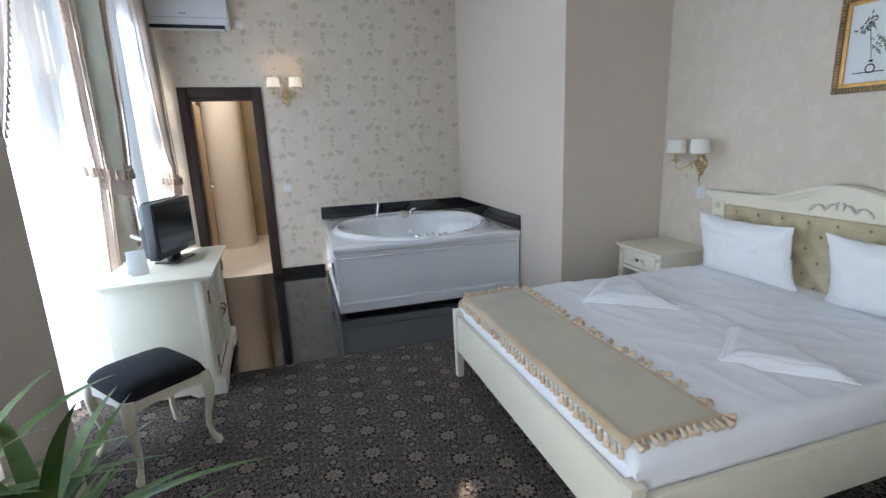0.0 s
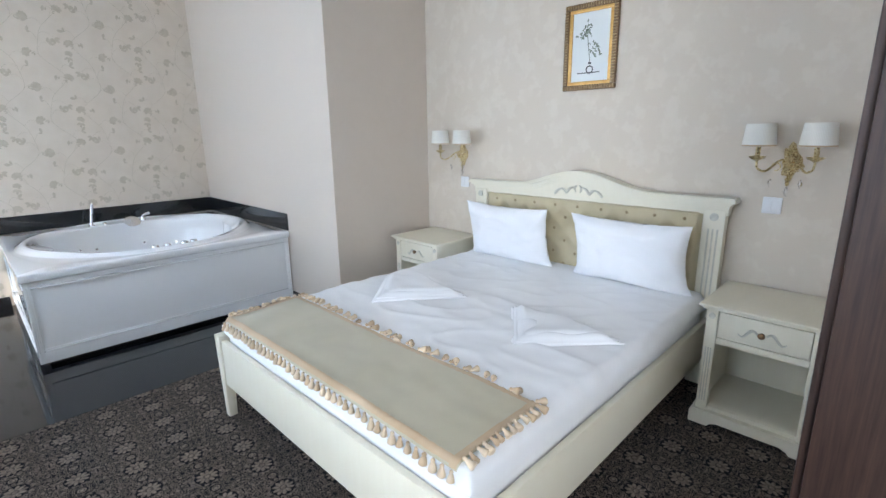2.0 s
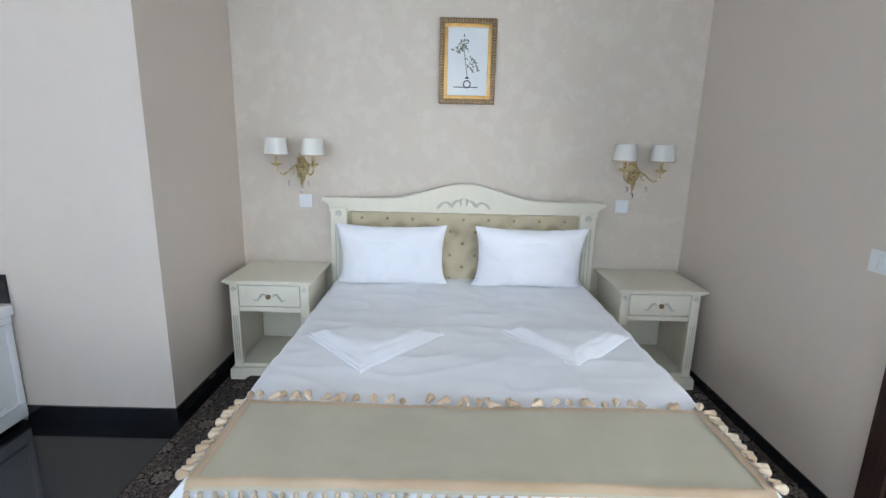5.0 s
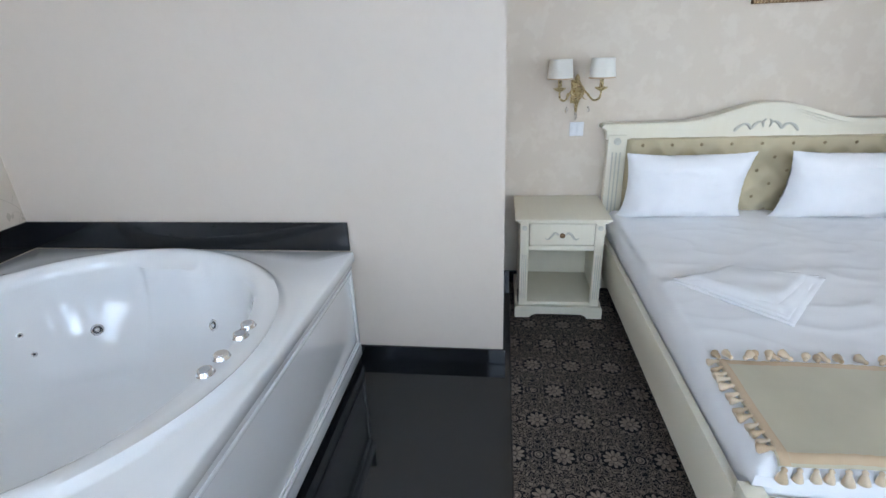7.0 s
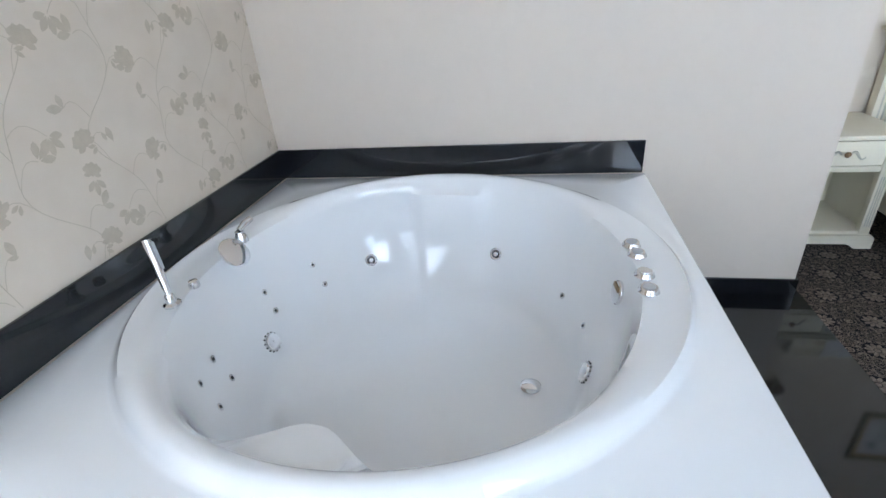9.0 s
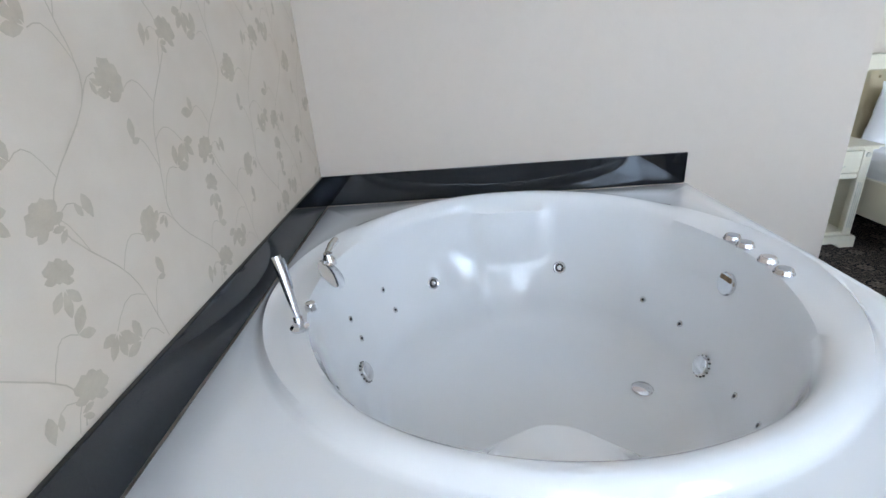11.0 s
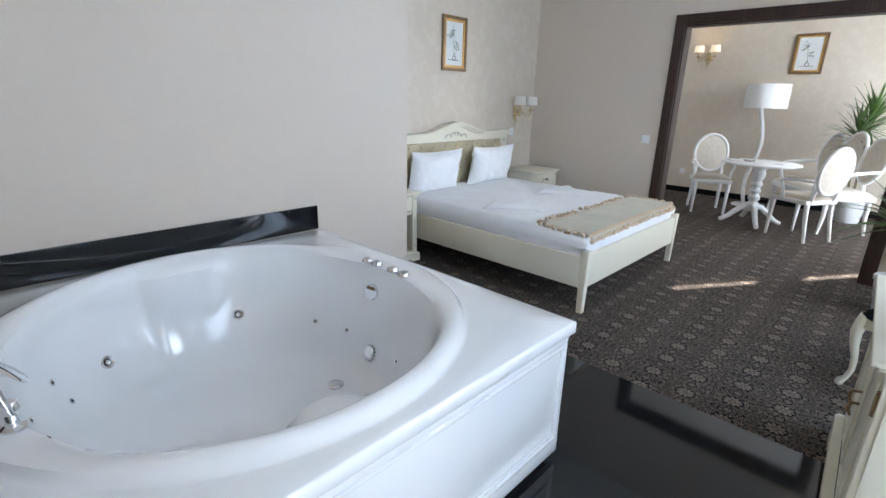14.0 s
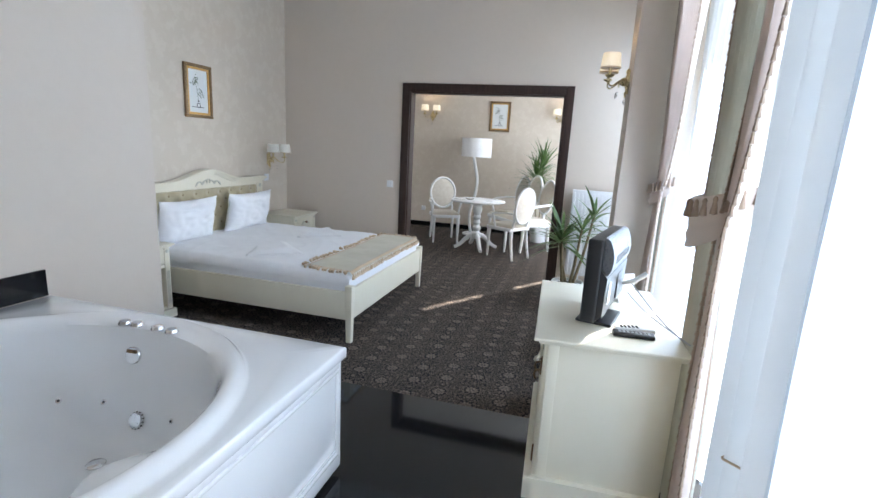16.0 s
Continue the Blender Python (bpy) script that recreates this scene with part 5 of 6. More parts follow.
def tv_cabinet():
    """Front with two doors faces +x; origin on the floor at its middle."""
    t = thing("tv_cabinet", "ivory lacquered two-door cabinet carrying the television", "cabinet", CAB)
    D, W, Hh = 0.262, 0.435, 0.765
    part("top", B(-D - 0.03, D + 0.055, -W - 0.04, W + 0.04, Hh - 0.015, Hh, 0.005, 3), IVORY, t)
    part("top_moulding", B(-D - 0.02, D + 0.035, -W - 0.02, W + 0.02, Hh - 0.032, Hh - 0.0155, 0.006, 2), IVORY, t)
    for s in (-1, 1):
        part("side_panel", B(-D, D - 0.002, s * W - (0.02 if s > 0 else 0), s * W + (0 if s > 0 else 0.02), 0.09, Hh - 0.033, 0.003), IVORY, t)
        part("stile", B(D - 0.03, D + 0.012, s * W - (0.022 if s > 0 else -0.001), s * W + (-0.001 if s > 0 else 0.022), 0.10, Hh - 0.034, 0.006), IVORY, t)
        part("corner_pilaster", B(D - 0.05, D - 0.006, s * (W + 0.004) - 0.006, s * (W + 0.004) + 0.006, 0.10, Hh - 0.034, 0.003), IVORY, t)
    part("back_panel", B(-D + 0.0, -D + 0.012, -W + 0.021, W - 0.021, 0.09, Hh - 0.033), IVORY, t)
    part("bottom", B(-D + 0.013, D - 0.004, -W + 0.021, W - 0.021, 0.09, 0.11), IVORY, t)
    for s in (-1, 1):
        y0, y1 = (0.002, W - 0.024) if s > 0 else (-W + 0.024, -0.002)
        d = part("door", B(D - 0.012, D + 0.010, y0, y1, 0.112, Hh - 0.036, 0.004), IVORY, t)
        for a, b, c, e in ((y0 + 0.05, y1 - 0.05, 0.17, 0.178), (y0 + 0.05, y1 - 0.05, 0.665, 0.673), (y0 + 0.05, y0 + 0.058, 0.178, 0.665), (y1 - 0.058, y1 - 0.05, 0.178, 0.665)):
            part("moulding", B(D + 0.010, D + 0.018, a, b, c, e, 0.003), IVORY, d)
        kn = part("handle", tube([(D + 0.012, s * 0.05, 0.43), (D + 0.040, s * 0.05, 0.425), (D + 0.045, s * 0.05, 0.40), (D + 0.034, s * 0.05, 0.375)], [0.005, 0.006, 0.006, 0.004], 8), ANTIQUE, d, "dark bronze drop handle")
        for z in (0.20, 0.62):
            part("hinge", lathe([(0.006, -0.04), (0.007, 0), (0.006, 0.04)], 10, (D + 0.014, s * (W - 0.020), z)), ANTIQUE, d, "dark bronze hinge")
    # skirt with bracket feet on three sides
    w2 = W + 0.03
    out = [(-w2, 0), (-w2 + 0.16, 0), (-w2 + 0.18, 0.02), (-w2 + 0.24, 0.04), (w2 - 0.24, 0.04), (w2 - 0.18, 0.02), (w2 - 0.16, 0), (w2, 0), (w2, 0.085), (w2 - 0.015, 0.105), (-w2 + 0.015, 0.105), (-w2, 0.085)]
    part("skirt", prism(out, D + 0.012, D + 0.045, "x"), IVORY, t)
    d2 = D + 0.0445
    side = [(-D, 0), (-D + 0.10, 0), (-D + 0.13, 0.03), (0.10, 0.03), (0.14, 0), (d2, 0), (d2, 0.085), (d2 - 0.01, 0.105), (-D, 0.105)]
    for s in (-1, 1):
        part("skirt", prism(side, s * w2, s * (w2 - 0.03), "y"), IVORY, t)


tv_cabinet()


def television():
    t = thing("television", "black flat television with dark silver back on a black foot", "television", pose(-0.240, 3.16, 0.765, 0, 0, 76))
    # local: screen faces -y
    w, h, z0 = 0.255, 0.36, 0.05
    part("bezel", B(-w, w, -0.035, 0.030, z0, z0 + h, 0.010, 3), BLACK_PLASTIC, t, "glossy black bezel")
    part("screen", B(-w + 0.022, w - 0.022, -0.0375, -0.034, z0 + 0.045, z0 + h - 0.022), SCREEN, t, "dark switched-off screen")
    low = [(0.028, z0 + 0.012), (0.054, z0 + 0.03), (0.060, z0 + 0.20), (0.028, z0 + 0.235)]
    part("back_shell", prism(low, -w + 0.006, w - 0.006, "x"), BLACK_PLASTIC, t, "black plastic back")
    hump = [(0.029, z0 + 0.225), (0.055, z0 + 0.205), (0.068, z0 + 0.235), (0.073, z0 + 0.275), (0.067, z0 + 0.315), (0.050, z0 + h - 0.004), (0.029, z0 + h + 0.008)]
    part("back_cover", prism(hump, -w + 0.035, w - 0.035, "x"), SHELL_GREY, t, "dark silver rounded back cover")
    for k in range(9):
        part("vent_slot", B(-0.16 + 0.036 * k, -0.14 + 0.036 * k, 0.066, 0.0745, z0 + 0.252, z0 + 0.285, 0.001), BLACK_PLASTIC, t)
    part("port_panel", B(-0.2, -0.02, 0.050, 0.0625, z0 + 0.05, z0 + 0.17, 0.002), BLACK_PLASTIC, t)
    part("neck", B(-0.06, 0.06, -0.012, 0.026, 0.012, z0 + 0.05, 0.006), BLACK_PLASTIC, t)
    part("foot", B(-0.12, 0.12, -0.080, 0.080, 0, 0.014, 0.006, 3), BLACK_PLASTIC, t)
    part("label_sticker", B(0.15, 0.20, 0.050, 0.0625, z0 + 0.08, z0 + 0.17), WHITE_PLASTIC, t)
    part("aerial_plug", tube([(-0.13, 0.068, 0.15), (-0.14, 0.12, 0.17), (-0.16, 0.17, 0.21)], [0.010, 0.013, 0.012], 10), WHITE_PLASTIC, t, "white cable plug")


television()


def remote(m, mat, label, n):
    t = thing("remote_control", label, "remote control", m, "remote controls on the cabinet")
    part("case", B(-0.085, 0.085, -0.023, 0.023, 0, 0.020, 0.006, 3), mat, t)
    for i in range(n):
        for j in range(3):
            part("key", B(-0.062 + i * 0.017, -0.052 + i * 0.017, -0.014 + j * 0.011, -0.007 + j * 0.011, 0.0195, 0.0225, 0.001), GREY_PLASTIC if mat == BLACK_PLASTIC else HOLE, t)


remote(pose(-0.375, 3.365, 0.7655, 0, 0, 183), BLACK_PLASTIC, "black television remote control", 8)
remote(pose(-0.385, 3.295, 0.7655, 0, 0, 190), WHITE_PLASTIC, "white air conditioner remote control", 5)
for k, (dz, bend) in enumerate(((0.0, 0.05), (0.06, -0.03))):
    cb = part("cable", tube(bez((-0.37, 3.04, 0.93 - dz), (-0.45, 3.16, 0.86 - dz), (-0.50, 3.28 + bend, 0.80), (-0.60, 3.42, 0.775), 20), 0.003, 6), GREY_PLASTIC)
    tagged(cb, "thin grey television cable running off the cabinet", "cable", "television cables")


def leaflet_stand():
    t = thing("leaflet_stand", "small white folded information card standing on the cabinet", "card", pose(-0.375, 2.83, 0.7655, 0, 0, 30))
    for s in (-1, 1):
        part("card_leaf", B(-0.05, 0.05, -0.0015, 0.0015, 0, 0.15, 0.0005), WHITE_PLASTIC, t, m=pose(0, s * 0.032, 0, s * 12, 0, 0))


leaflet_stand()


# ---- stool ----
def stool():
    t = thing("stool", "carved ivory stool with black satin seat and cabriole legs", "stool", pose(-0.207, 2.112, 0, 0, 0, -51))
    a, b = 0.212, 0.197
    bm = bmesh.new()

    def cushion(u, v):
        p, q = 2 * u - 1, 2 * v - 1
        k = max((1 - p ** 6) * (1 - q ** 6), 0) ** 0.5
        return (p * a * (0.97 + 0.03 * k), q * b * (0.97 + 0.03 * k), 0.405 + 0.075 * k + 0.012 * (1 - p * p) * (1 - q * q))
    grid(bm, cushion, 30, 26)
    part("seat", bm, BLACK_SATIN, t, "black satin padded seat")
    for s in (-1, 1):
        for nm, pts, ax, e in (("apron", a, "y", b - 0.02), ("apron", b, "x", a - 0.02)):
            out = [(-pts + 0.02, 0.412), (-pts + 0.02, 0.345)] + [(-pts + 0.02 + (2 * pts - 0.04) * k / 16, 0.345 + 0.028 * math.sin(math.pi * k / 16) ** 2 - 0.022 * math.exp(-((k - 8) / 2.2) ** 2)) for k in range(1, 16)] + [(pts - 0.02, 0.345), (pts - 0.02, 0.412)]
            part(nm, prism(out, s * e - 0.010, s * e + 0.010, ax), IVORY, t, "carved ivory apron")
        for q in (-1, 1):
            d = Vector((s, q, 0)).normalized()
            base = Vector((s * (a - 0.022), q * (b - 0.022), 0))
            pts = [base + d * o + Vector((0, 0, z)) for o, z in ((0.0, 0.41), (0.010, 0.36), (0.018, 0.31), (0.010, 0.24), (-0.006, 0.17), (-0.010, 0.10), (0.004, 0.05), (0.022, 0.025), (0.026, 0.012), (0.022, 0.0))]
            part("leg", tube(pts, [0.026, 0.028, 0.026, 0.020, 0.016, 0.013, 0.013, 0.019, 0.020, 0.016], 12), IVORY, t, "curved cabriole leg")


stool()


# ---- radiator, air conditioner ----
def radiator():
    t = thing("radiator", "white panel radiator fixed below the wall", "radiator")
    x0, x1, z0, z1 = -0.93, -0.045, 0.20, 1.14
    part("back_panel", B(x0, x1, 0.040, 0.055, z0, z1, 0.004), ENAMEL, t)
    part("front_panel", B(x0, x1, 0.092, 0.102, z0, z1, 0.004), ENAMEL, t)
    n = 22
    for k in range(n):
        x = x0 + 0.025 + (x1 - x0 - 0.05) * k / (n - 1)
        part("rib", B(x - 0.011, x + 0.011, 0.100, 0.112, z0 + 0.03, z1 - 0.03, 0.005, 2), ENAMEL, t)
    part("top_grille", B(x0, x1, 0.0555, 0.0915, z1 - 0.02, z1 - 0.004, 0.002), ENAMEL, t)
    for x in (x0 + 0.15, x1 - 0.15):
        part("bracket", B(x - 0.02, x + 0.02, 0.0, 0.040, z0 + 0.1, z1 - 0.1), ENAMEL, t)
        part("stand_foot", tube([(x, 0.05, z0 + 0.01), (x, 0.05, 0.0)], 0.01, 8), ENAMEL, t)


radiator()


def air_conditioner():
    t = thing("air_conditioner", "white split air conditioner mounted above the door", "air conditioner")
    out = [(YN, 2.675), (YN - 0.14, 2.655), (YN - 0.185, 2.68), (YN - 0.205, 2.74), (YN - 0.205, 2.90), (YN - 0.18, 2.935), (YN, 2.94)]
    part("body", prism(out, -0.72, 0.11, "x"), WHITE_PLASTIC, t)
    part("air_slot", B(-0.69, 0.075, YN - 0.192, YN - 0.10, 2.652, 2.685, 0.004), BLACK_PLASTIC, t, "dark air outlet")
    part("louvre", B(-0.68, 0.065, YN - 0.185, YN - 0.105, 2.646, 2.651, 0.001), WHITE_PLASTIC, t)
    part("front_seam", B(-0.715, 0.105, YN - 0.2075, YN - 0.204, 2.745, 2.750), GREY_PLASTIC, t)
    part("maker_plate", B(-0.33, -0.26, YN - 0.2085, YN - 0.2045, 2.775, 2.79), GREY_PLASTIC, t)


air_conditioner()


# ---- plants ----
def strap_leaf(bm, base, heading, length, width, lift, droop):
    """A long arching leaf with a folded midrib."""
    d = Vector((math.cos(heading), math.sin(heading), 0))
    side = Vector((-d.y, d.x, 0))
    n = 9
    prev = None
    for k in range(n + 1):
        u = k / n
        p = base + d * (length * (u * math.cos(lift) + 0.12 * u * u)) + Vector((0, 0, length * (u * math.sin(lift) - droop * u * u)))
        w = width * math.sin(math.pi * min(0.12 + 0.88 * u, 1)) ** 0.7 * (1 - 0.55 * u)
        row = [bm.verts.new(p - side * w + Vector((0, 0, 0.25 * w))), bm.verts.new(p), bm.verts.new(p + side * w + Vector((0, 0, 0.25 * w)))]
        if prev:
            bm.faces.new((prev[0], prev[1], row[1], row[0]))
            bm.faces.new((prev[1], prev[2], row[2], row[1]))
        prev = row


def potted_plant(name, m, label, pot_mat, pot_r, pot_h, canes, leaf_len, leaf_w, per, seed, lifts=(-0.1, 1.2), droop=0.45, square=False):
    rnd = random.Random(seed)
    t = thing(name, label, "potted plant", m)
    part("pot", lathe([(pot_r * 0.72, 0), (pot_r * 0.75, 0.01), (pot_r * 0.98, pot_h - 0.03), (pot_r * 1.04, pot_h - 0.025), (pot_r * 1.04, pot_h), (pot_r * 0.95, pot_h), (pot_r * 0.93, pot_h - 0.03), (0.01, pot_h - 0.03)], 30), pot_mat, t, "round plant pot")
    part("soil", lathe([(pot_r * 0.925, pot_h - 0.034), (pot_r * 0.5, pot_h - 0.022), (0.004, pot_h - 0.02)], 24), SOIL, t)
    for x, y, top, lean in canes:
        base = Vector((x, y, pot_h - 0.03))
        tip = Vector((x + lean[0], y + lean[1], top))
        part("cane", tube([base, base.lerp(tip, 0.4) + Vector((lean[0] * 0.1, 0, 0)), tip], [0.016, 0.014, 0.011], 10), STEM, t)
        for k in range(per):
            bm = bmesh.new()
            u = k / per
            p = base.lerp(tip, 0.80 + 0.22 * u)
            strap_leaf(bm, p, k * 2.399 + rnd.uniform(-0.3, 0.3), leaf_len * rnd.uniform(0.7, 1.1), leaf_w * rnd.uniform(0.8, 1.15), lifts[0] + (lifts[1] - lifts[0]) * (u ** 0.8) + rnd.uniform(-0.15, 0.15), droop * rnd.uniform(0.6, 1.3) * (1.1 - 0.6 * u))
            part("leaf", bm, LEAF, t)
    return t


potted_plant("yucca_plant", pose(-0.09, 0.66, 0), "green yucca with long arching leaves in a pot by the radiator", WHITE_LACQUER, 0.15, 0.27,
             [(-0.05, -0.03, 0.94, (-0.14, -0.12)), (0.05, 0.02, 0.72, (0.05, 0.00)), (-0.02, 0.06, 0.82, (-0.06, 0.05)), (0.02, -0.07, 0.66, (0.10, -0.12))], 0.43, 0.022, 19, 11)
potted_plant("dining_plant", pose(0.47, -2.80, 0), "tall dark green spiky yucca in the dining room", WHITE_LACQUER, 0.17, 0.33,
             [(0.0, 0.0, 1.32, (0.02, 0.02)), (0.05, 0.05, 1.12, (0.06, 0.05))], 0.44, 0.022, 64, 21, (-0.6, 1.45), 0.15)


# ---- dining room ----
def turned(profile, at=(0, 0, 0), n=20):
    return lathe(profile, n, at)


def dining_table():
    t = thing("round_table", "white lacquered round pedestal table", "table", pose(1.33, -1.68, 0))
    part("tabletop", lathe([(0.02, 0.722), (0.36, 0.722), (0.395, 0.728), (0.410, 0.738), (0.408, 0.750), (0.40, 0.755), (0.01, 0.755)], 48), WHITE_LACQUER, t)
    part("pedestal", turned([(0.06, 0.16), (0.08, 0.20), (0.075, 0.25), (0.045, 0.28), (0.066, 0.31), (0.066, 0.34), (0.042, 0.37), (0.062, 0.41), (0.042, 0.45), (0.064, 0.49), (0.046, 0.53), (0.066, 0.57), (0.074, 0.62), (0.058, 0.66), (0.10, 0.70), (0.13, 0.721)]), WHITE_LACQUER, t)
    for k in range(4):
        a = k * math.pi / 2 + 0.45
        d = Vector((math.cos(a), math.sin(a), 0))
        pts = [d * r + Vector((0, 0, z)) for r, z in ((0.03, 0.22), (0.10, 0.21), (0.18, 0.14), (0.25, 0.07), (0.31, 0.035), (0.335, 0.028))]
        part("leg", tube(pts, [0.030, 0.034, 0.032, 0.028, 0.026, 0.026], 12), WHITE_LACQUER, t)
    part("ashtray", lathe([(0.05, 0.7555), (0.055, 0.760), (0.058, 0.775), (0.052, 0.775), (0.046, 0.762), (0.004, 0.761)], 24, (0.12, 0.05, 0)), CRYSTAL, t)


dining_table()


def oval_chair(m):
    """White dining armchair with an oval medallion back; faces -y."""
    t = thing("dining_chair", "white medallion-back dining chair with floral upholstery", "chair", m, "chairs round the table")
    bm = bmesh.new()
    grid(bm, lambda u, v: ((2 * u - 1) * (0.225 - 0.02 * v), (2 * v - 1) * 0.215, 0.455 + 0.045 * max((1 - (2 * u - 1) ** 6) * (1 - (2 * v - 1) ** 6), 0) ** 0.5), 16, 16)
    part("seat", bm, SEAT_BEIGE, t, "padded beige seat")
    part("seat_frame", B(-0.225, 0.225, -0.215, 0.215, 0.405, 0.456, 0.012, 3), WHITE_LACQUER, t)
    ring = [(0.205 * math.cos(a), 0.24 + 0.06 * (0.25 + 0.25 * math.sin(a)) * 2, 0.765 + 0.245 * math.sin(a)) for a in [2 * math.pi * k / 36 for k in range(37)]]
    part("back_frame", tube(ring, 0.019, 10), WHITE_LACQUER, t)
    bm = bmesh.new()
    grid(bm, lambda u, v: (0.190 * u * math.cos(2 * math.pi * v), 0.236 + 0.03 * (1 + u * math.sin(2 * math.pi * v)) - 0.020 * (1 - u * u), 0.765 + 0.230 * u * math.sin(2 * math.pi * v)), 8, 36, closed_v=True)
    grid(bm, lambda u, v: (0.190 * u * math.cos(2 * math.pi * v), 0.250 + 0.03 * (1 + u * math.sin(2 * math.pi * v)) + 0.012 * (1 - u * u), 0.765 + 0.230 * u * math.sin(2 * math.pi * v)), 8, 36, closed_v=True)
    part("backrest", bm, FABRIC_FLORAL, t, "floral padded oval back")
    for s in (-1, 1):
        part("back_support", tube([(s * 0.15, 0.20, 0.43), (s * 0.165, 0.225, 0.52), (s * 0.15, 0.238, 0.60)], [0.02, 0.018, 0.015], 10), WHITE_LACQUER, t)
        part("leg", tube([(s * 0.195, -0.185, 0.42), (s * 0.195, -0.185, 0.38), (s * 0.195, -0.19, 0.0)], [0.025, 0.027, 0.014], 12), WHITE_LACQUER, t)
        part("leg", tube([(s * 0.17, 0.19, 0.42), (s * 0.175, 0.21, 0.25), (s * 0.185, 0.26, 0.0)], [0.024, 0.022, 0.016], 12), WHITE_LACQUER, t)
        arm = part("armrest", tube([(s * 0.19, 0.235, 0.66), (s * 0.235, 0.12, 0.665), (s * 0.250, -0.02, 0.655), (s * 0.245, -0.10, 0.635), (s * 0.225, -0.08, 0.55), (s * 0.215, -0.06, 0.44)], [0.014, 0.016, 0.019, 0.018, 0.016, 0.018], 10), WHITE_LACQUER, t)
        part("arm_pad", tube([(s * 0.225, 0.15, 0.682), (s * 0.246, 0.02, 0.680), (s * 0.250, -0.05, 0.672)], [0.012, 0.019, 0.012], 10), FABRIC_FLORAL, arm)
    return t


ch = oval_chair(pose(0.81, -1.38, 0, 0, 0, 59))
copy_thing(ch, pose(1.95, -2.05, 0, 0, 0, 205))


def settee(m):
    """White settee with a back of three upholstered medallions; faces -y."""
    t = thing("settee", "white three-medallion settee with floral upholstery", "sofa", m)
    part("seat_frame", B(-0.58, 0.58, -0.26, 0.26, 0.39, 0.45, 0.012, 3), WHITE_LACQUER, t)
    bm = bmesh.new()
    grid(bm, lambda u, v: ((2 * u - 1) * 0.57, (2 * v - 1) * 0.25, 0.45 + 0.06 * max((1 - (2 * u - 1) ** 10) * (1 - (2 * v - 1) ** 6), 0) ** 0.5), 30, 14)
    part("seat", bm, FABRIC_FLORAL, t)
    for cx in (-0.37, 0.0, 0.37):
        top = 0.045 if cx == 0 else 0.0
        ring = [(cx + 0.185 * math.cos(a), 0.27 + 0.05 * math.sin(a), 0.83 + top + 0.255 * math.sin(a)) for a in [2 * math.pi * k / 32 for k in range(33)]]
        part("back_frame", tube(ring, 0.018, 8), WHITE_LACQUER, t)
        for off, sg in ((0.262, -1), (0.278, 1)):
            bm = bmesh.new()
            grid(bm, lambda u, v: (cx + 0.172 * u * math.cos(2 * math.pi * v), off + 0.05 * u * math.sin(2 * math.pi * v) + sg * 0.022 * (1 - u * u), 0.83 + top + 0.24 * u * math.sin(2 * math.pi * v)), 7, 30, closed_v=True)
            part("backrest", bm, FABRIC_FLORAL, t)
        part("back_support", tube([(cx, 0.24, 0.42), (cx, 0.225, 0.59 + top)], 0.022, 10), WHITE_LACQUER, t)
    for s in (-1, 1):
        part("armrest", tube([(s * 0.54, 0.25, 0.73), (s * 0.585, 0.10, 0.725), (s * 0.60, -0.10, 0.70), (s * 0.595, -0.18, 0.67), (s * 0.575, -0.16, 0.56), (s * 0.565, -0.13, 0.44)], [0.016, 0.018, 0.022, 0.02, 0.018, 0.02], 10), WHITE_LACQUER, t)
        for y in (-0.22, 0.22):
            part("leg", tube([(s * 0.53, y, 0.41), (s * 0.535, y * 1.02, 0.2), (s * 0.545, y * 1.15, 0.0)], [0.028, 0.024, 0.015], 12), WHITE_LACQUER, t)


settee(pose(0.78, -2.30, 0, 0, 0, 128))


def floor_lamp():
    t = thing("floor_lamp", "white floor lamp with a wavy stem and drum shade", "floor lamp", pose(1.66, -2.88, 0))
    part("base", lathe([(0.16, 0), (0.16, 0.02), (0.14, 0.03), (0.01, 0.035)], 30), WHITE_LACQUER, t)
    part("stem", tube([(0.05 * math.sin(z * 5.2), 0, z) for z in [0.03 + 1.40 * k / 24 for k in range(25)]], 0.026, 12), WHITE_LACQUER, t, "wavy white stem")
    bm = bmesh.new()
    prof = [(0.255, 1.37), (0.262, 1.37), (0.262, 1.685), (0.255, 1.685)]
    grid(bm, lambda u, v: (prof[round(u * 3)][0] * math.cos(2 * math.pi * v), prof[round(u * 3)][0] * math.sin(2 * math.pi * v), prof[round(u * 3)][1]), 3, 40, closed_v=True)
    part("shade", bm, WHITE_LACQUER, t, "white drum shade")
    part("spider", B(-0.258, 0.258, -0.004, 0.004, 1.42, 1.428), CHROME, t)


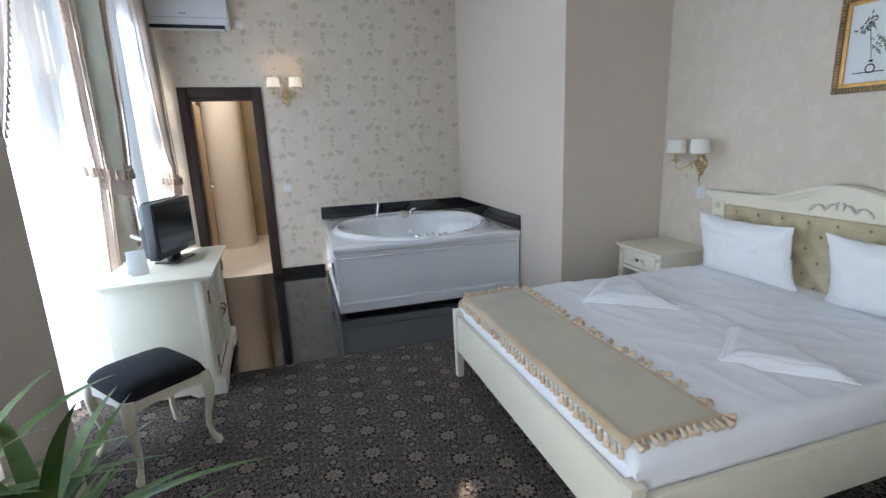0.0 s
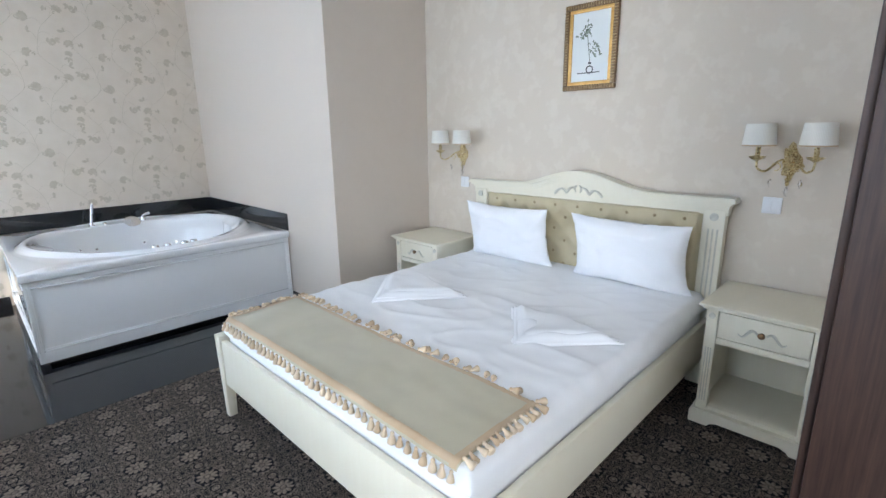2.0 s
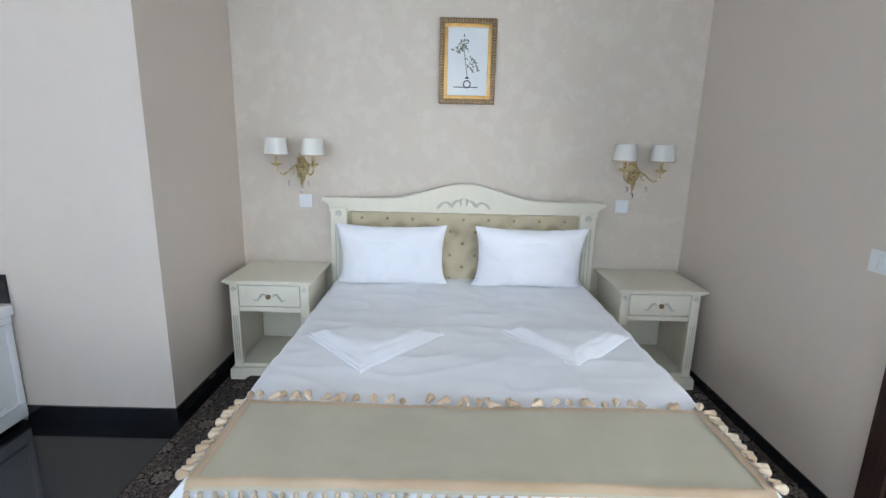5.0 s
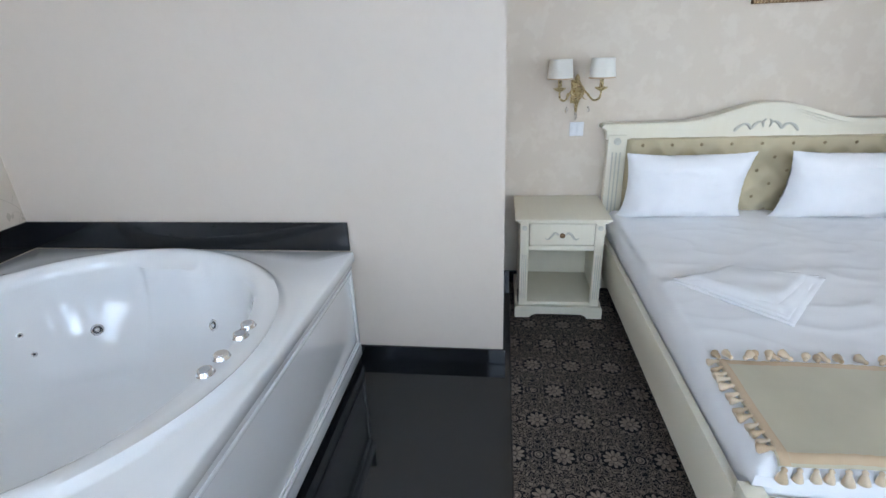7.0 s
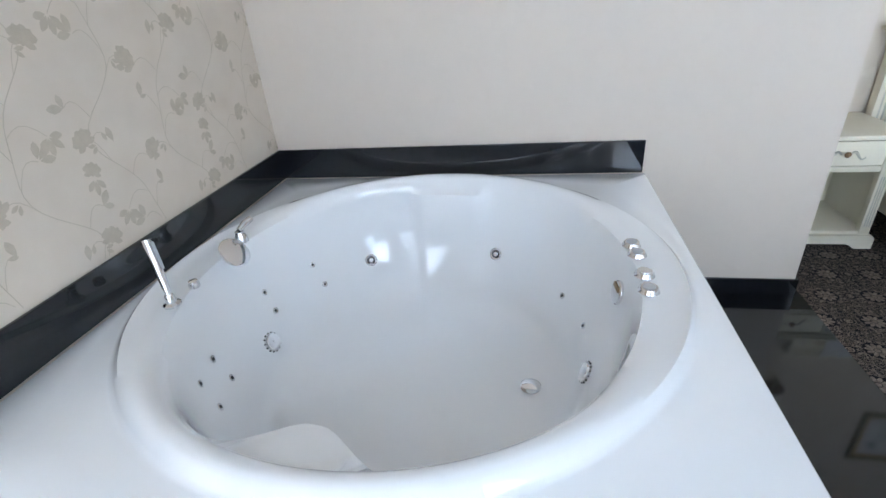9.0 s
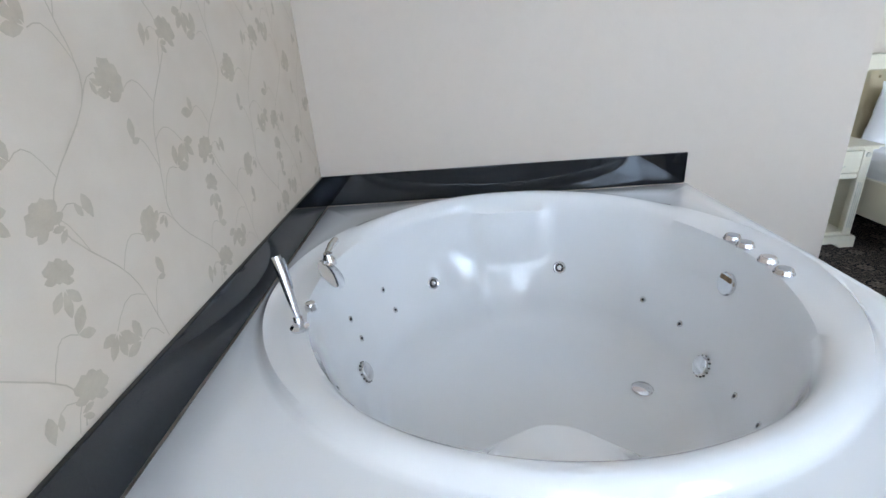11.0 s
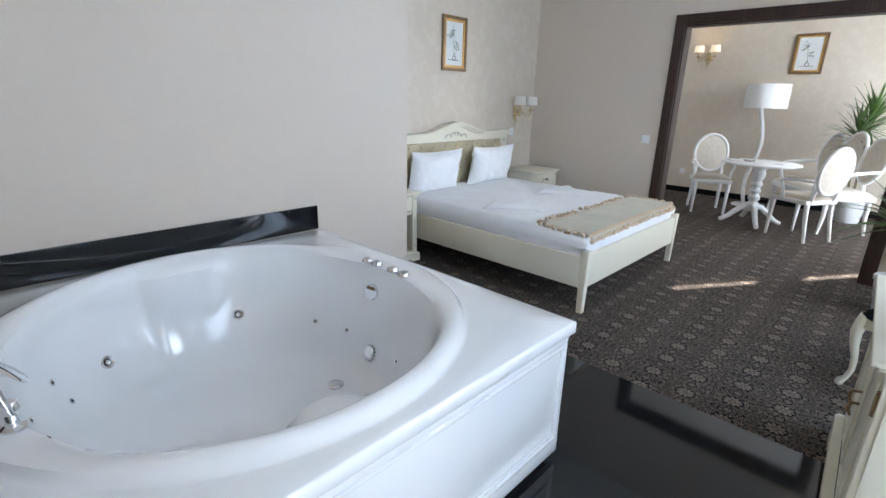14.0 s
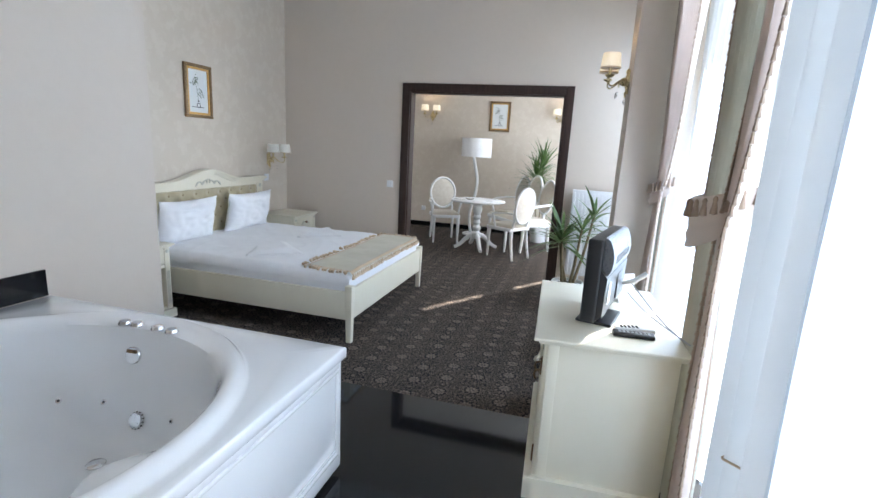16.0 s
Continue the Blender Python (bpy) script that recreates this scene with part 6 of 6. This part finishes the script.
floor_lamp()
sconce(pose(2.62, YD, 2.06, 0, 0, 180), True)
sconce(pose(0.26, YD, 2.06, 0, 0, 180), True)
picture(pose(1.367, YD, 2.09, 0, 0, 180), 0.37, 0.52, "gilt-framed plant study on the dining room wall", 6)
switch(pose(2.72, YD, 0.34, 0, 0, 180), "white socket low on the dining room wall")


def dining_door():
    t = thing("door_dining", "dark wenge door leaf with a steel handle plate, standing open", "door", pose(3.50, -1.13, 0, 0, 0, -8))
    part("leaf", B(-0.02, 0.02, -0.05, 0.72, 0.008, 2.0, 0.003), DARKWOOD, t)
    part("handle_plate", B(-0.024, -0.0205, -0.02, 0.018, 0.92, 1.14, 0.002), CHROME, t)
    part("handle", tube([(-0.024, 0.0, 1.04), (-0.06, 0.0, 1.04), (-0.065, 0.10, 1.04)], 0.008, 10), CHROME, t)


dining_door()
setting("wall_dining_corner", B(3.66, 4.0, YD, -1.32, 0, H), CEIL, "white painted wall beyond the dark door", "wall")


# ---- bathroom beyond the door ----
def bathroom_door():
    t = thing("door_bathroom", "oak-veneered bathroom door standing open inwards", "door", pose(-0.425, YN + 0.15, 0, 0, 0, 91))
    part("leaf", B(0.0, 0.64, -0.02, 0.02, 0.008, 1.98, 0.003), OAK, t)
    part("handle", tube([(0.58, -0.02, 1.03), (0.58, -0.06, 1.03), (0.48, -0.065, 1.03)], 0.008, 10), CHROME, t)


bathroom_door()
bm = prism([(-0.35 - 0.25 * math.cos(k * math.pi / 20), 7.42 - 0.22 * math.sin(k * math.pi / 20)) for k in range(21)] + [(-0.10, 7.9), (-0.60, 7.9)], 0.004, 2.7)
setting("column_bathroom", bm, TILE_BEIGE, "rounded beige shower wall", "column", smooth=True)
# white strip put in for the light-catching left edge of the shower wall
setting("trim_bathroom", B(-0.665, -0.625, 7.17, 7.24, 0.005, 2.7, 0.004), WHITE_PLASTIC, "white strip standing for a bright reflecting edge", "trim")
lamp("bathroom_light", "AREA", 9.0, (1.0, 0.96, 0.90), look((-0.1, 6.3, 3.1), (-0.1, 6.5, 0)), size=0.5, size_y=0.5)
